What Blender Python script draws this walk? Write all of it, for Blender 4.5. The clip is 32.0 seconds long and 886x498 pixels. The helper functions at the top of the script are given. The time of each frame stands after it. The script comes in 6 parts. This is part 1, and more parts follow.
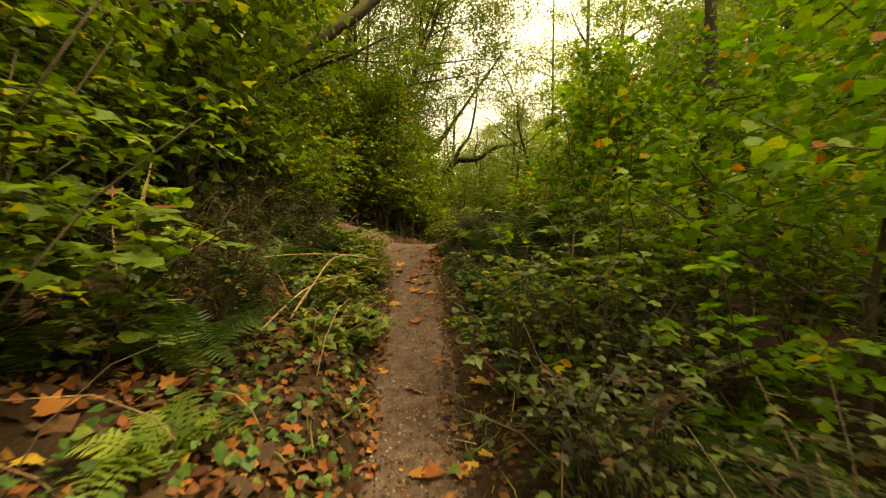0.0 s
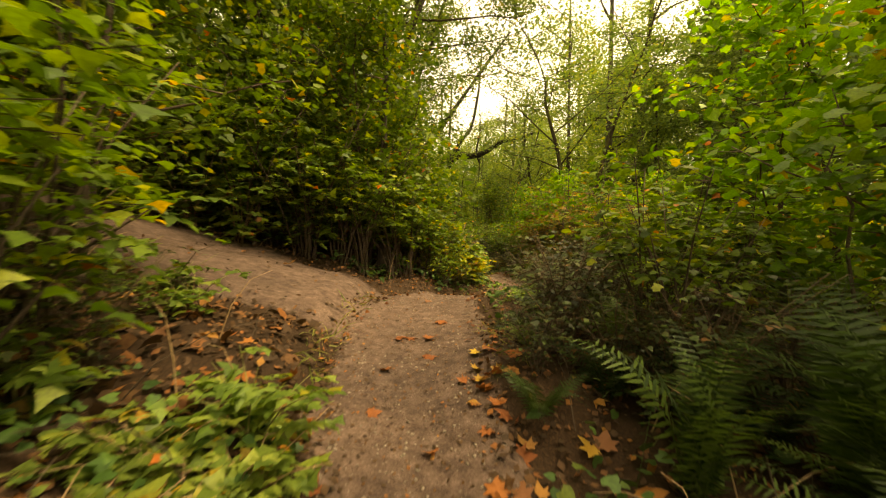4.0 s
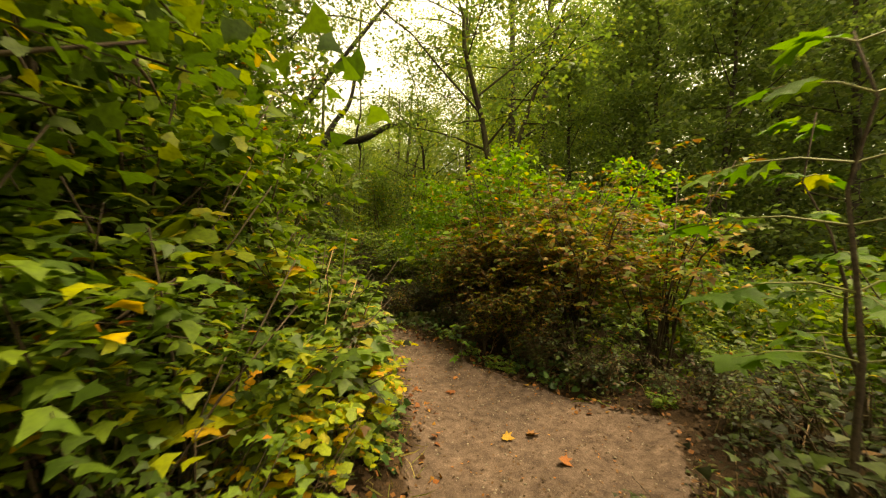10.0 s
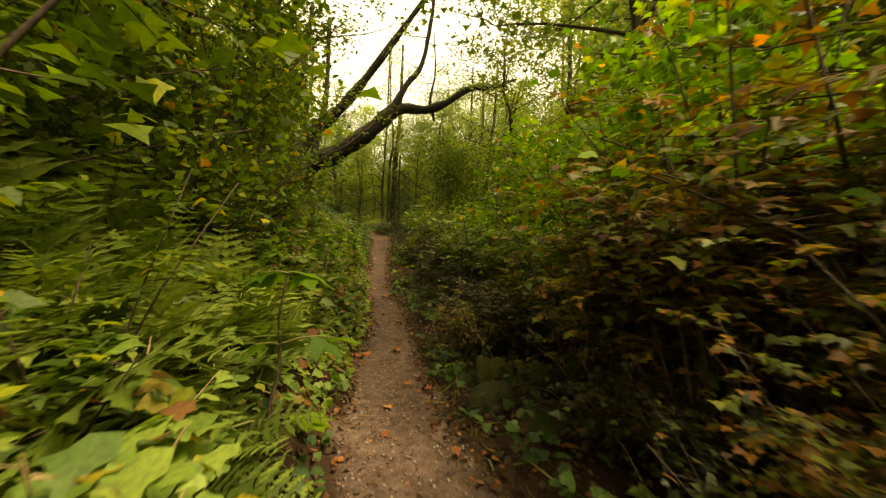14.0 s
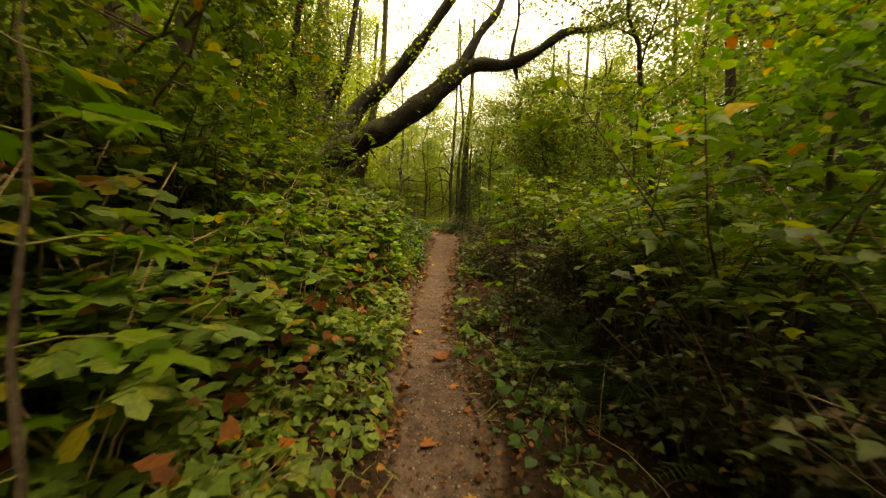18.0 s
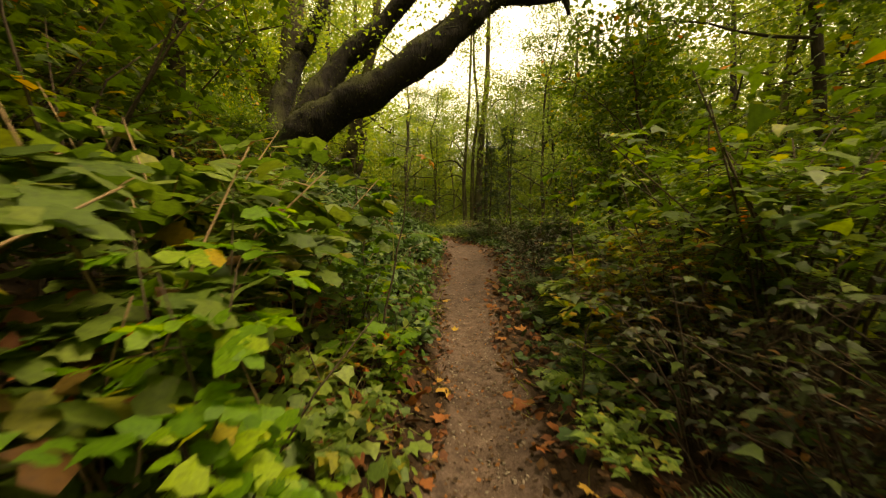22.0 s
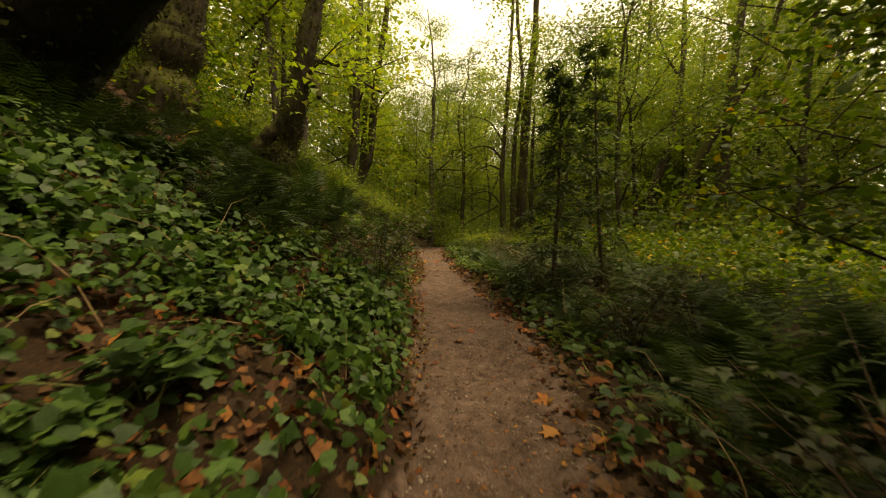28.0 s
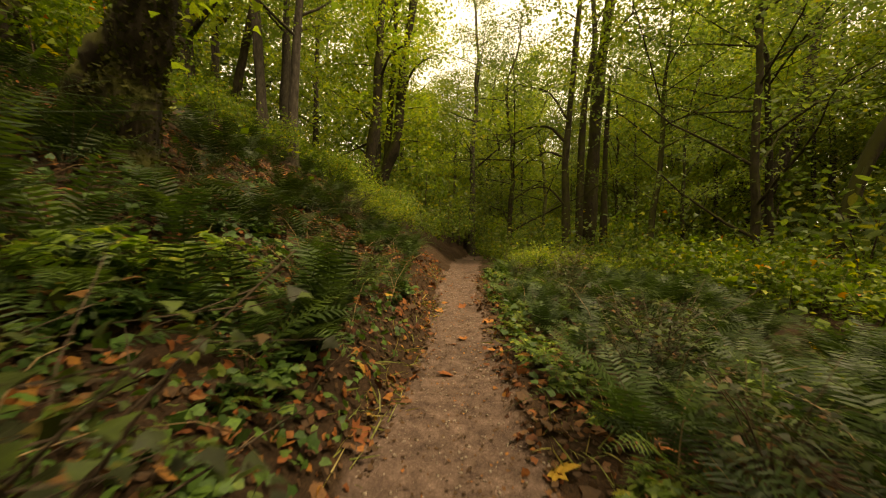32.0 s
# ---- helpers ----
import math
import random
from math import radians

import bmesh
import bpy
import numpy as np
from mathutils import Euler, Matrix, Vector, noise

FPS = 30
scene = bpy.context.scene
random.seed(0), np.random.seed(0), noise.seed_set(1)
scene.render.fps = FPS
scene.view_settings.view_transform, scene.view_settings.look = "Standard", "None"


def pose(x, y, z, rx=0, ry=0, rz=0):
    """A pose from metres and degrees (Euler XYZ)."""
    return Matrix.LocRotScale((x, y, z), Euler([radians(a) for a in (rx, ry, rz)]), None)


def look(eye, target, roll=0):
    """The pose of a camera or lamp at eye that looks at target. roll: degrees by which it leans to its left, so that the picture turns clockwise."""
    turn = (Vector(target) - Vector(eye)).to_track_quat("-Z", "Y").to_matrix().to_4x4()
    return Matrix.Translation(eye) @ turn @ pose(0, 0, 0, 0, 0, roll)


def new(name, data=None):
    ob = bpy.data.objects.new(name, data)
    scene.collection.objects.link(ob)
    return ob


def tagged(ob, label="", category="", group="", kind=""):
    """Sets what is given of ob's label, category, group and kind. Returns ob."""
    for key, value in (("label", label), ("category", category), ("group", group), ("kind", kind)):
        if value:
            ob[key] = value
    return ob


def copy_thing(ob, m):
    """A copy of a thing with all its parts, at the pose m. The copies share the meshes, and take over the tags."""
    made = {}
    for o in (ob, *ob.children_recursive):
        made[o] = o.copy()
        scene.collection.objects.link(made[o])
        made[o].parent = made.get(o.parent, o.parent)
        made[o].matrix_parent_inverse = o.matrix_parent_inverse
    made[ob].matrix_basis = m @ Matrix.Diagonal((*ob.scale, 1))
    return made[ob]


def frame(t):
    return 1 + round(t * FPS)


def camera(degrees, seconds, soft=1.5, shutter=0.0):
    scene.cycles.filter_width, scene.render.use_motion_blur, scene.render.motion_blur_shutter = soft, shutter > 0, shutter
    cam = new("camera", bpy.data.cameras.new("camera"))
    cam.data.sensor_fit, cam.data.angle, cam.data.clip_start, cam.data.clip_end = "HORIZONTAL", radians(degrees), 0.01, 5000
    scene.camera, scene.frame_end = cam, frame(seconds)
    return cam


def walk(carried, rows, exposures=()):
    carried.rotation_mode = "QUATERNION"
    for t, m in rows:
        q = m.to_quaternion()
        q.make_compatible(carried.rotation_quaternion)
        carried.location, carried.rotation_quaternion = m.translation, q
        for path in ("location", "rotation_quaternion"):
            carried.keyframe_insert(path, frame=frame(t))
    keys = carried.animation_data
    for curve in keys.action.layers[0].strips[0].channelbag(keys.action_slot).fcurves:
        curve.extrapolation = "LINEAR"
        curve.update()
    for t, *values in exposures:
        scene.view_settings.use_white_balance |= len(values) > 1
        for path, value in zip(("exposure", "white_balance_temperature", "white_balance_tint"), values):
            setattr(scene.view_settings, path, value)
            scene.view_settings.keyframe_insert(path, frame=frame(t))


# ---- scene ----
cam = camera(100.1, 32.0, soft=1.2, shutter=0.35)
PATH = [
    (0, 0.000, 0.000, 1.400, 0.00, 0, 0),
    (0.5, -0.053, 0.621, 1.430, 0.00, -0.1, -0.2),
    (1, -0.177, 1.235, 1.430, 0.10, 0.1, -0.2),
    (1.5, -0.319, 1.856, 1.548, 0.10, 0, -0.3),
    (2, -0.479, 2.512, 1.648, 0.30, -0.1, -0.2),
    (2.5, -0.496, 3.197, 1.790, 0.40, -0.2, 0),
    (3, -0.597, 3.818, 1.926, 0.50, -0.3, -0.4),
    (3.5, -0.597, 4.503, 2.091, -0.30, -0.3, -0.1),
    (4, -0.579, 5.100, 2.310, -1.60, -0.1, -0.3),
    (4.5, -0.662, 5.721, 2.476, -7.10, -0.2, -0.1),
    (6.5, -0.451, 8.055, 2.789, -12.60, 0, 0),
    (7, -0.440, 8.593, 2.896, -13.50, -0.1, 0.2),
    (7.5, -0.328, 9.097, 2.945, -14.20, -0.1, 0.4),
    (8, -0.309, 9.583, 2.955, -17.40, 0, 0.2),
    (8.5, -0.290, 9.979, 3.003, -19.30, 0, 0.6),
    (9, -0.151, 10.377, 3.033, -19.10, 0, 0.8),
    (9.5, -0.044, 10.813, 2.964, -19.30, -0.1, 0.6),
    (10, 0.076, 11.216, 2.955, -19.70, -0.1, 0.7),
    (10.5, 0.257, 11.625, 2.916, -19.60, -0.3, 0.8),
    (11, 0.432, 12.136, 2.808, -19.20, -0.6, 0.7),
    (11.5, 0.625, 12.642, 2.730, -16.70, -0.6, 0.6),
    (12, 0.797, 13.234, 2.662, -15.80, -0.8, 0.6),
    (12.5, 1.009, 13.826, 2.652, -15.50, -1, 0.6),
    (13, 1.153, 14.423, 2.633, -15.00, -0.8, 0.3),
    (13.5, 1.247, 15.022, 2.642, -12.30, -0.8, 0.2),
    (14, 1.325, 15.594, 2.691, -6.80, -0.8, 0),
    (14.5, 1.339, 16.241, 2.750, -4.10, -0.9, -0.2),
    (15, 1.366, 16.854, 2.867, -2.60, -1, -0.2),
    (15.5, 1.256, 17.479, 2.867, -0.70, -1.1, -0.5),
    (17.5, 1.391, 20.100, 2.570, 3.80, 0, 0),
    (18, 1.298, 20.713, 2.553, 4.00, -0.1, 0),
    (18.5, 1.273, 21.347, 2.553, 4.00, -0.1, 0.2),
    (19, 1.180, 21.977, 2.553, 4.00, -0.2, 0.1),
    (19.5, 1.083, 22.658, 2.587, 4.20, -0.2, 0.4),
    (20, 1.096, 23.243, 2.707, 3.90, 0, 0.6),
    (20.5, 0.968, 23.871, 2.793, 0.90, -0.2, 0.6),
    (21, 0.877, 24.466, 2.844, -1.20, -0.2, 0.9),
    (21.5, 0.738, 25.007, 2.930, 3.30, 0, 0.5),
    (22, 0.704, 25.521, 3.016, 5.40, 0.1, 0.6),
    (22.5, 0.740, 26.021, 3.170, 6.50, 0.2, 0.5),
    (23, 0.771, 26.591, 3.290, 6.40, 0.1, 0.7),
    (23.5, 0.839, 27.111, 3.410, 6.20, 0.2, 0.7),
    (24, 0.819, 27.677, 3.410, 6.00, 0.1, 0.4),
    (24.5, 0.728, 28.272, 3.427, 5.90, 0, 0.3),
    (25, 0.639, 28.834, 3.496, 5.70, 0, 0.1),
    (25.5, 0.510, 29.478, 3.547, 5.60, -0.1, 0.3),
    (27.5, 0.609, 31.616, 3.942, 10.40, -0.3, 0.1),
    (28, 0.600, 32.269, 4.010, 11.50, -0.2, 0.1),
    (28.5, 0.631, 32.838, 4.165, 15.60, 0.1, -0.2),
    (29, 0.523, 33.433, 4.216, 16.30, -0.2, -0.4),
    (29.5, 0.466, 34.031, 4.251, 16.60, -0.1, -0.3),
    (30, 0.398, 34.542, 4.319, 17.80, -0.1, -0.5),
    (30.5, 0.272, 35.152, 4.388, 18.20, -0.1, -0.5),
    (31, 0.184, 35.696, 4.491, 18.30, 0, -0.6),
    (31.5, 0.007, 36.286, 4.491, 18.50, -0.2, -0.8),
    (32, -0.119, 36.897, 4.525, 18.60, -0.1, -0.7),
]
walk(cam, [(t, pose(x, y, z, 90 + p, r, a)) for t, x, y, z, a, p, r in PATH],
     [(0, 0.74, 11600, 6), (2.5, 0.96, 11600, 7), (4, 1.06, 11400, 11), (6, 1.0, 10600, 6), (9, 0.98, 10200, 4), (12, 0.96, 10400, 5), (14, 0.84, 10800, 9), (18, 0.98, 10600, 12), (20, 1.0, 10600, 13), (22, 0.76, 10600, 10), (24, 0.6, 10200, 11), (28, 0.38, 10000, 13), (31, 0.54, 10300, 16), (32, 0.48, 10300, 15)])

# ---- world, sun, exposure ----
world = bpy.data.worlds.new("forest_sky")
scene.world = world
world.use_nodes = True
wn, wl = world.node_tree.nodes, world.node_tree.links
wn.clear()
sky = wn.new("ShaderNodeTexSky")
sky.sky_type, sky.sun_disc = "NISHITA", False
sky.sun_elevation, sky.sun_rotation = radians(64), radians(102)
sky.air_density, sky.dust_density, sky.ozone_density = 1.0, 4.0, 0.6
veil = wn.new("ShaderNodeMix")
veil.data_type = "RGBA"
veil.inputs[0].default_value = 0.72
veil.inputs[7].default_value = (10.8, 10.5, 9.2, 1)
back, wout = wn.new("ShaderNodeBackground"), wn.new("ShaderNodeOutputWorld")
back.inputs[1].default_value = 0.145
wl.new(sky.outputs[0], veil.inputs[6])
wl.new(veil.outputs[2], back.inputs[0])
wl.new(back.outputs[0], wout.inputs[0])
sun = new("sun", bpy.data.lights.new("sun", "SUN"))
sun.data.energy, sun.data.angle, sun.data.color = 3.3, radians(22), (1, 0.95, 0.76)
sun.matrix_world = look((28, 14, 62), (0, 20, 2))


# ---- materials ----
def shader(name):
    m = bpy.data.materials.new(name)
    m.use_nodes = True
    m.node_tree.nodes.clear()
    n, l = m.node_tree.nodes, m.node_tree.links
    out = n.new("ShaderNodeOutputMaterial")
    return m, n, l, out


def ramp_of(n, stops):
    r = n.new("ShaderNodeValToRGB")
    e = r.color_ramp.elements
    while len(e) < len(stops):
        e.new(0.5)
    for k, (at, c) in enumerate(stops):
        e[k].position, e[k].color = at, (*c, 1)
    return r


def noise_of(n, l, scale, detail=4, rough=0.6, coord=None):
    x = n.new("ShaderNodeTexNoise")
    x.inputs["Scale"].default_value, x.inputs["Detail"].default_value = scale, detail
    x.inputs["Roughness"].default_value = rough
    if coord:
        l.new(coord, x.inputs["Vector"])
    return x


def mixer(n, l, fac, a, b, blend="MIX"):
    x = n.new("ShaderNodeMix")
    x.data_type, x.blend_type = "RGBA", blend
    for sock, v in ((x.inputs[0], fac), (x.inputs[6], a), (x.inputs[7], b)):
        if isinstance(v, (int, float)):
            sock.default_value = v
        elif isinstance(v, tuple):
            sock.default_value = (*v, 1)
        else:
            l.new(v, sock)
    return x.outputs[2]


def leaf_material(name, stops, thin=0.35, rough=0.5, shift=0.25, per_object=False):
    """Leaves: colours picked per leaf, mottled, with light coming through."""
    m, n, l, out = shader(name)
    geo, info = n.new("ShaderNodeNewGeometry"), n.new("ShaderNodeObjectInfo")
    tex = n.new("ShaderNodeTexCoord")
    pick = info.outputs["Random"] if per_object else geo.outputs["Random Per Island"]
    r = ramp_of(n, stops)
    l.new(pick, r.inputs[0])
    blot = noise_of(n, l, 45, 3, 0.6, tex.outputs["Object"])
    spots = ramp_of(n, [(0.3, (0.62, 0.62, 0.62)), (0.62, (1.1, 1.13, 0.92))])
    l.new(blot.outputs[0], spots.inputs[0])
    c = mixer(n, l, 0.8, r.outputs[0], spots.outputs[0], "MULTIPLY")
    hue = n.new("ShaderNodeHueSaturation")
    l.new(c, hue.inputs["Color"])
    ma = n.new("ShaderNodeMapRange")
    ma.inputs[3].default_value, ma.inputs[4].default_value = 1 - shift, 1 + shift
    l.new(info.outputs["Random"], ma.inputs[0])
    l.new(ma.outputs[0], hue.inputs["Value"])
    p, t, x = n.new("ShaderNodeBsdfPrincipled"), n.new("ShaderNodeBsdfTranslucent"), n.new("ShaderNodeMixShader")
    p.inputs["Roughness"].default_value = rough
    p.inputs["Specular IOR Level"].default_value = 0.28 if thin > 0.2 else 0.18
    b = n.new("ShaderNodeBump")
    b.inputs["Strength"].default_value, b.inputs["Distance"].default_value = 0.35, 0.01
    l.new(blot.outputs[0], b.inputs["Height"])
    l.new(b.outputs[0], p.inputs["Normal"])
    glow = mixer(n, l, 1.0, hue.outputs[0], (1.2, 1.3, 0.62), "MULTIPLY")
    l.new(hue.outputs[0], p.inputs["Base Color"])
    l.new(glow, t.inputs[0])
    x.inputs[0].default_value = thin
    l.new(p.outputs[0], x.inputs[1])
    l.new(t.outputs[0], x.inputs[2])
    l.new(x.outputs[0], out.inputs[0])
    return m


G = lambda r, g, b: (r, g, b)
M_SHRUB = leaf_material("shrub_leaf", [(0, G(0.0488, 0.0893, 0.014)), (.45, G(0.0915, 0.147, 0.02)), (.84, G(0.159, 0.221, 0.026)), (.965, G(0.317, 0.315, 0.02)), (.985, G(0.488, 0.315, 0.02)), (1, G(0.512, 0.126, 0.02))], 0.42)
M_SNOW = leaf_material("briar_leaf", [(0, G(0.075, 0.13, 0.0281)), (.5, G(0.15, 0.224, 0.0454)), (.86, G(0.24, 0.304, 0.0703)), (.92, G(0.3, 0.251, 0.029)), (.95, G(0.16, 0.0762, 0.029)), (1, G(0.3, 0.0983, 0.029))], 0.42)
M_MAPLE = leaf_material("maple_leaf", [(0, G(0.0825, 0.18, 0.016)), (.55, G(0.138, 0.265, 0.022)), (.92, G(0.264, 0.36, 0.03)), (.97, G(0.462, 0.34, 0.02)), (1, G(0.495, 0.12, 0.02))], 0.5)
M_MAPLE1 = leaf_material("maple_leaf_single", [(0, G(0.0595, 0.133, 0.0108)), (.55, G(0.0935, 0.187, 0.0144)), (.94, G(0.17, 0.25, 0.018)), (.98, G(0.357, 0.265, 0.018)), (1, G(0.34, 0.109, 0.018))], 0.5, per_object=True, shift=0.1)
M_YELLOW = leaf_material("turning_leaf", [(0, G(.14, .2, .02)), (.45, G(.26, .3, .025)), (.75, G(.5, .36, .03)), (1, G(.5, .2, .03))], 0.45)
M_AUTUMN = leaf_material("autumn_leaf", [(0, G(.055, .07, .016)), (.24, G(.11, .145, .022)), (.42, G(.19, .2, .026)), (.52, G(.16, .085, .026)), (.66, G(.3, .19, .024)), (.76, G(.32, .13, .024)), (.86, G(.17, .07, .022)), (1, G(.09, .04, .02))], 0.42)
M_CANOPY = leaf_material("canopy_leaf", [(0, G(0.121, 0.177, 0.0363)), (.5, G(0.202, 0.267, 0.0484)), (.85, G(0.298, 0.338, 0.0605)), (1, G(0.371, 0.323, 0.0484))], 0.55)
M_MIDCAN = leaf_material("forest_leaf", [(0, G(0.0716, 0.113, 0.0337)), (.5, G(0.122, 0.177, 0.0463)), (.86, G(0.202, 0.244, 0.0548)), (1, G(0.303, 0.253, 0.0463))], 0.55)
# Withered brown and green leaves, darkened further to carry the undergrowth's shade.
M_BRUSH = leaf_material("withered_brush_leaf_shaded", [(0, G(0.0156, 0.0172, 0.00624)), (.4, G(0.0328, 0.0452, 0.0109)), (.74, G(0.0663, 0.101, 0.0172)), (.9, G(0.0858, 0.0468, 0.0187)), (1, G(0.156, 0.0702, 0.0234))], 0.25)
# Distance haze is mixed into these leaf colours: paler and greyer.
M_CANOPY_HAZE = leaf_material("hazed_canopy_leaf", [(0, G(0.0976, 0.142, 0.0586)), (.6, G(0.146, 0.2, 0.0732)), (1, G(0.234, 0.273, 0.083))], 0.55)
M_IVY = leaf_material("ground_ivy_leaf", [(0, G(0.025, 0.057, 0.0141)), (.5, G(0.05, 0.105, 0.0242)), (.9, G(0.0815, 0.147, 0.0328)), (1, G(0.144, 0.175, 0.0391))], 0.25, 0.5)
M_MOUND = leaf_material("creeper_leaf", [(0, G(0.0747, 0.116, 0.024)), (.5, G(0.132, 0.176, 0.034)), (.88, G(0.207, 0.237, 0.046)), (.95, G(0.345, 0.22, 0.03)), (1, G(0.402, 0.11, 0.03))], 0.3)
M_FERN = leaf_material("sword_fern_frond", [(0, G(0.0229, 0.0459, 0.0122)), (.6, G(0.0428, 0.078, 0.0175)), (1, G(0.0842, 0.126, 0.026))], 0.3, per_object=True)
# The sword fern greens darkened evenly: the slope's shade is put into the colour.
M_FERN_SHADE = leaf_material("shade_toned_fern_frond", [(0, G(0.0163, 0.0326, 0.00872)), (.6, G(0.0305, 0.0555, 0.0125)), (1, G(0.0598, 0.0896, 0.0185))], 0.3)
M_LADY = leaf_material("lady_fern_frond", [(0, G(0.107, 0.16, 0.0328)), (.6, G(0.164, 0.226, 0.0451)), (1, G(0.238, 0.287, 0.0656))], 0.42, per_object=True)
M_DRYF = leaf_material("dry_fern_frond", [(0, G(.2, .12, .04)), (1, G(.3, .19, .07))], 0.25, per_object=True)
M_FALL = leaf_material("fallen_maple_leaf", [(0, G(.27, .085, .035)), (.4, G(.36, .12, .04)), (.65, G(.34, .16, .05)), (.8, G(.42, .26, .045)), (.88, G(.2, .08, .04)), (1, G(.13, .06, .035))], 0.1, 0.6, per_object=True)
M_FALLS = leaf_material("fallen_leaves", [(0, G(0.075, 0.028, 0.0154)), (.5, G(0.15, 0.049, 0.021)), (.85, G(0.255, 0.084, 0.028)), (1, G(0.3, 0.14, 0.035))], 0.1, 0.65)
M_LITTER = leaf_material("leaf_litter", [(0, G(.045, .026, .016)), (.5, G(.09, .048, .027)), (.82, G(.16, .075, .036)), (.95, G(.3, .11, .04)), (1, G(.36, .17, .05))], 0.08, 0.7)
M_MOSS = leaf_material("moss_tuft", [(0, G(.022, .024, .006)), (.6, G(.042, .044, .01)), (1, G(.075, .075, .016))], 0.15, 0.8)
M_MOSSB = leaf_material("bright_moss_tuft", [(0, G(.04, .042, .01)), (.6, G(.075, .076, .016)), (1, G(.12, .115, .025))], 0.15, 0.8)
M_CEDAR = leaf_material("conifer_spray", [(0, G(0.041, 0.0702, 0.0259)), (.6, G(0.067, 0.108, 0.0367)), (1, G(0.108, 0.14, 0.0432))], 0.25)
M_GRASS = leaf_material("grass_blade", [(0, G(.12, .15, .04)), (.6, G(.2, .2, .06)), (1, G(.32, .24, .09))], 0.3)


def rough_material(name, dark, light, scale, rough=0.9, bump=0.4, dist=0.02, moss=None, stretch=1.0):
    m, n, l, out = shader(name)
    tex = n.new("ShaderNodeTexCoord")
    mp = n.new("ShaderNodeMapping")
    mp.inputs["Scale"].default_value = (1, 1, stretch)
    l.new(tex.outputs["Object"], mp.inputs[0])
    a = noise_of(n, l, scale, 8, 0.65, mp.outputs[0])
    b = noise_of(n, l, scale * 0.13, 3, 0.5, tex.outputs["Object"])
    r = ramp_of(n, [(0.32, dark), (0.7, light)])
    l.new(a.outputs[0], r.inputs[0])
    r2 = ramp_of(n, [(0.3, (0.65, 0.65, 0.65)), (0.7, (1.15, 1.15, 1.15))])
    l.new(b.outputs[0], r2.inputs[0])
    c = mixer(n, l, 1.0, r.outputs[0], r2.outputs[0], "MULTIPLY")
    if moss:
        geo, sep = n.new("ShaderNodeNewGeometry"), n.new("ShaderNodeSeparateXYZ")
        l.new(geo.outputs["Normal"], sep.inputs[0])
        grow = noise_of(n, l, 2.2, 5, 0.7, tex.outputs["Object"])
        add = n.new("ShaderNodeMath")
        l.new(sep.outputs["Z"], add.inputs[0])
        l.new(grow.outputs[0], add.inputs[1])
        rr = ramp_of(n, [(moss[1], (0, 0, 0)), (moss[1] + 0.25, (1, 1, 1))])
        l.new(add.outputs[0], rr.inputs[0])
        c = mixer(n, l, rr.outputs[0], c, moss[0])
    p = n.new("ShaderNodeBsdfPrincipled")
    p.inputs["Roughness"].default_value = rough
    p.inputs["Specular IOR Level"].default_value = 0.25
    l.new(c, p.inputs["Base Color"])
    bp = n.new("ShaderNodeBump")
    bp.inputs["Strength"].default_value, bp.inputs["Distance"].default_value = bump, dist
    l.new(a.outputs[0], bp.inputs["Height"])
    l.new(bp.outputs[0], p.inputs["Normal"])
    l.new(p.outputs[0], out.inputs[0])
    return m


M_BARK = rough_material("grey_bark", (.026, .02, .014), (.1, .08, .058), 14, stretch=0.25, bump=0.7, dist=0.03, moss=((.075, .085, .02), 0.75))
M_MOSSY = rough_material("mossy_bark", (.022, .016, .011), (.075, .055, .034), 12, stretch=0.3, bump=0.8, dist=0.04, moss=((.06, .06, .013), 0.42))
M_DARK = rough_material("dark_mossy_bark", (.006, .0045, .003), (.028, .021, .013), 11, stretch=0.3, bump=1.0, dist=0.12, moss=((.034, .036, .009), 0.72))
M_TWIG = rough_material("twig_bark", (.04, .027, .018), (.125, .088, .058), 60, bump=0.3, dist=0.004)
M_DRYSTEM = rough_material("dry_stem", (.075, .05, .03), (.17, .115, .068), 40, rough=0.8, bump=0.2, dist=0.004)
M_CANE = rough_material("dry_cane", (.28, .17, .09), (.46, .31, .17), 40, rough=0.6, bump=0.2, dist=0.004)
M_STEM = rough_material("green_stem", (.12, .13, .04), (.24, .22, .07), 40, rough=0.6, bump=0.2, dist=0.004)
M_STONE = rough_material("mossy_stone", (.07, .06, .045), (.2, .17, .13), 9, bump=0.6, dist=0.03, moss=((.034, .036, .009), 0.45))
M_PEBBLE = rough_material("pebble", (.17, .13, .1), (.34, .27, .21), 30, bump=0.3, dist=0.005)


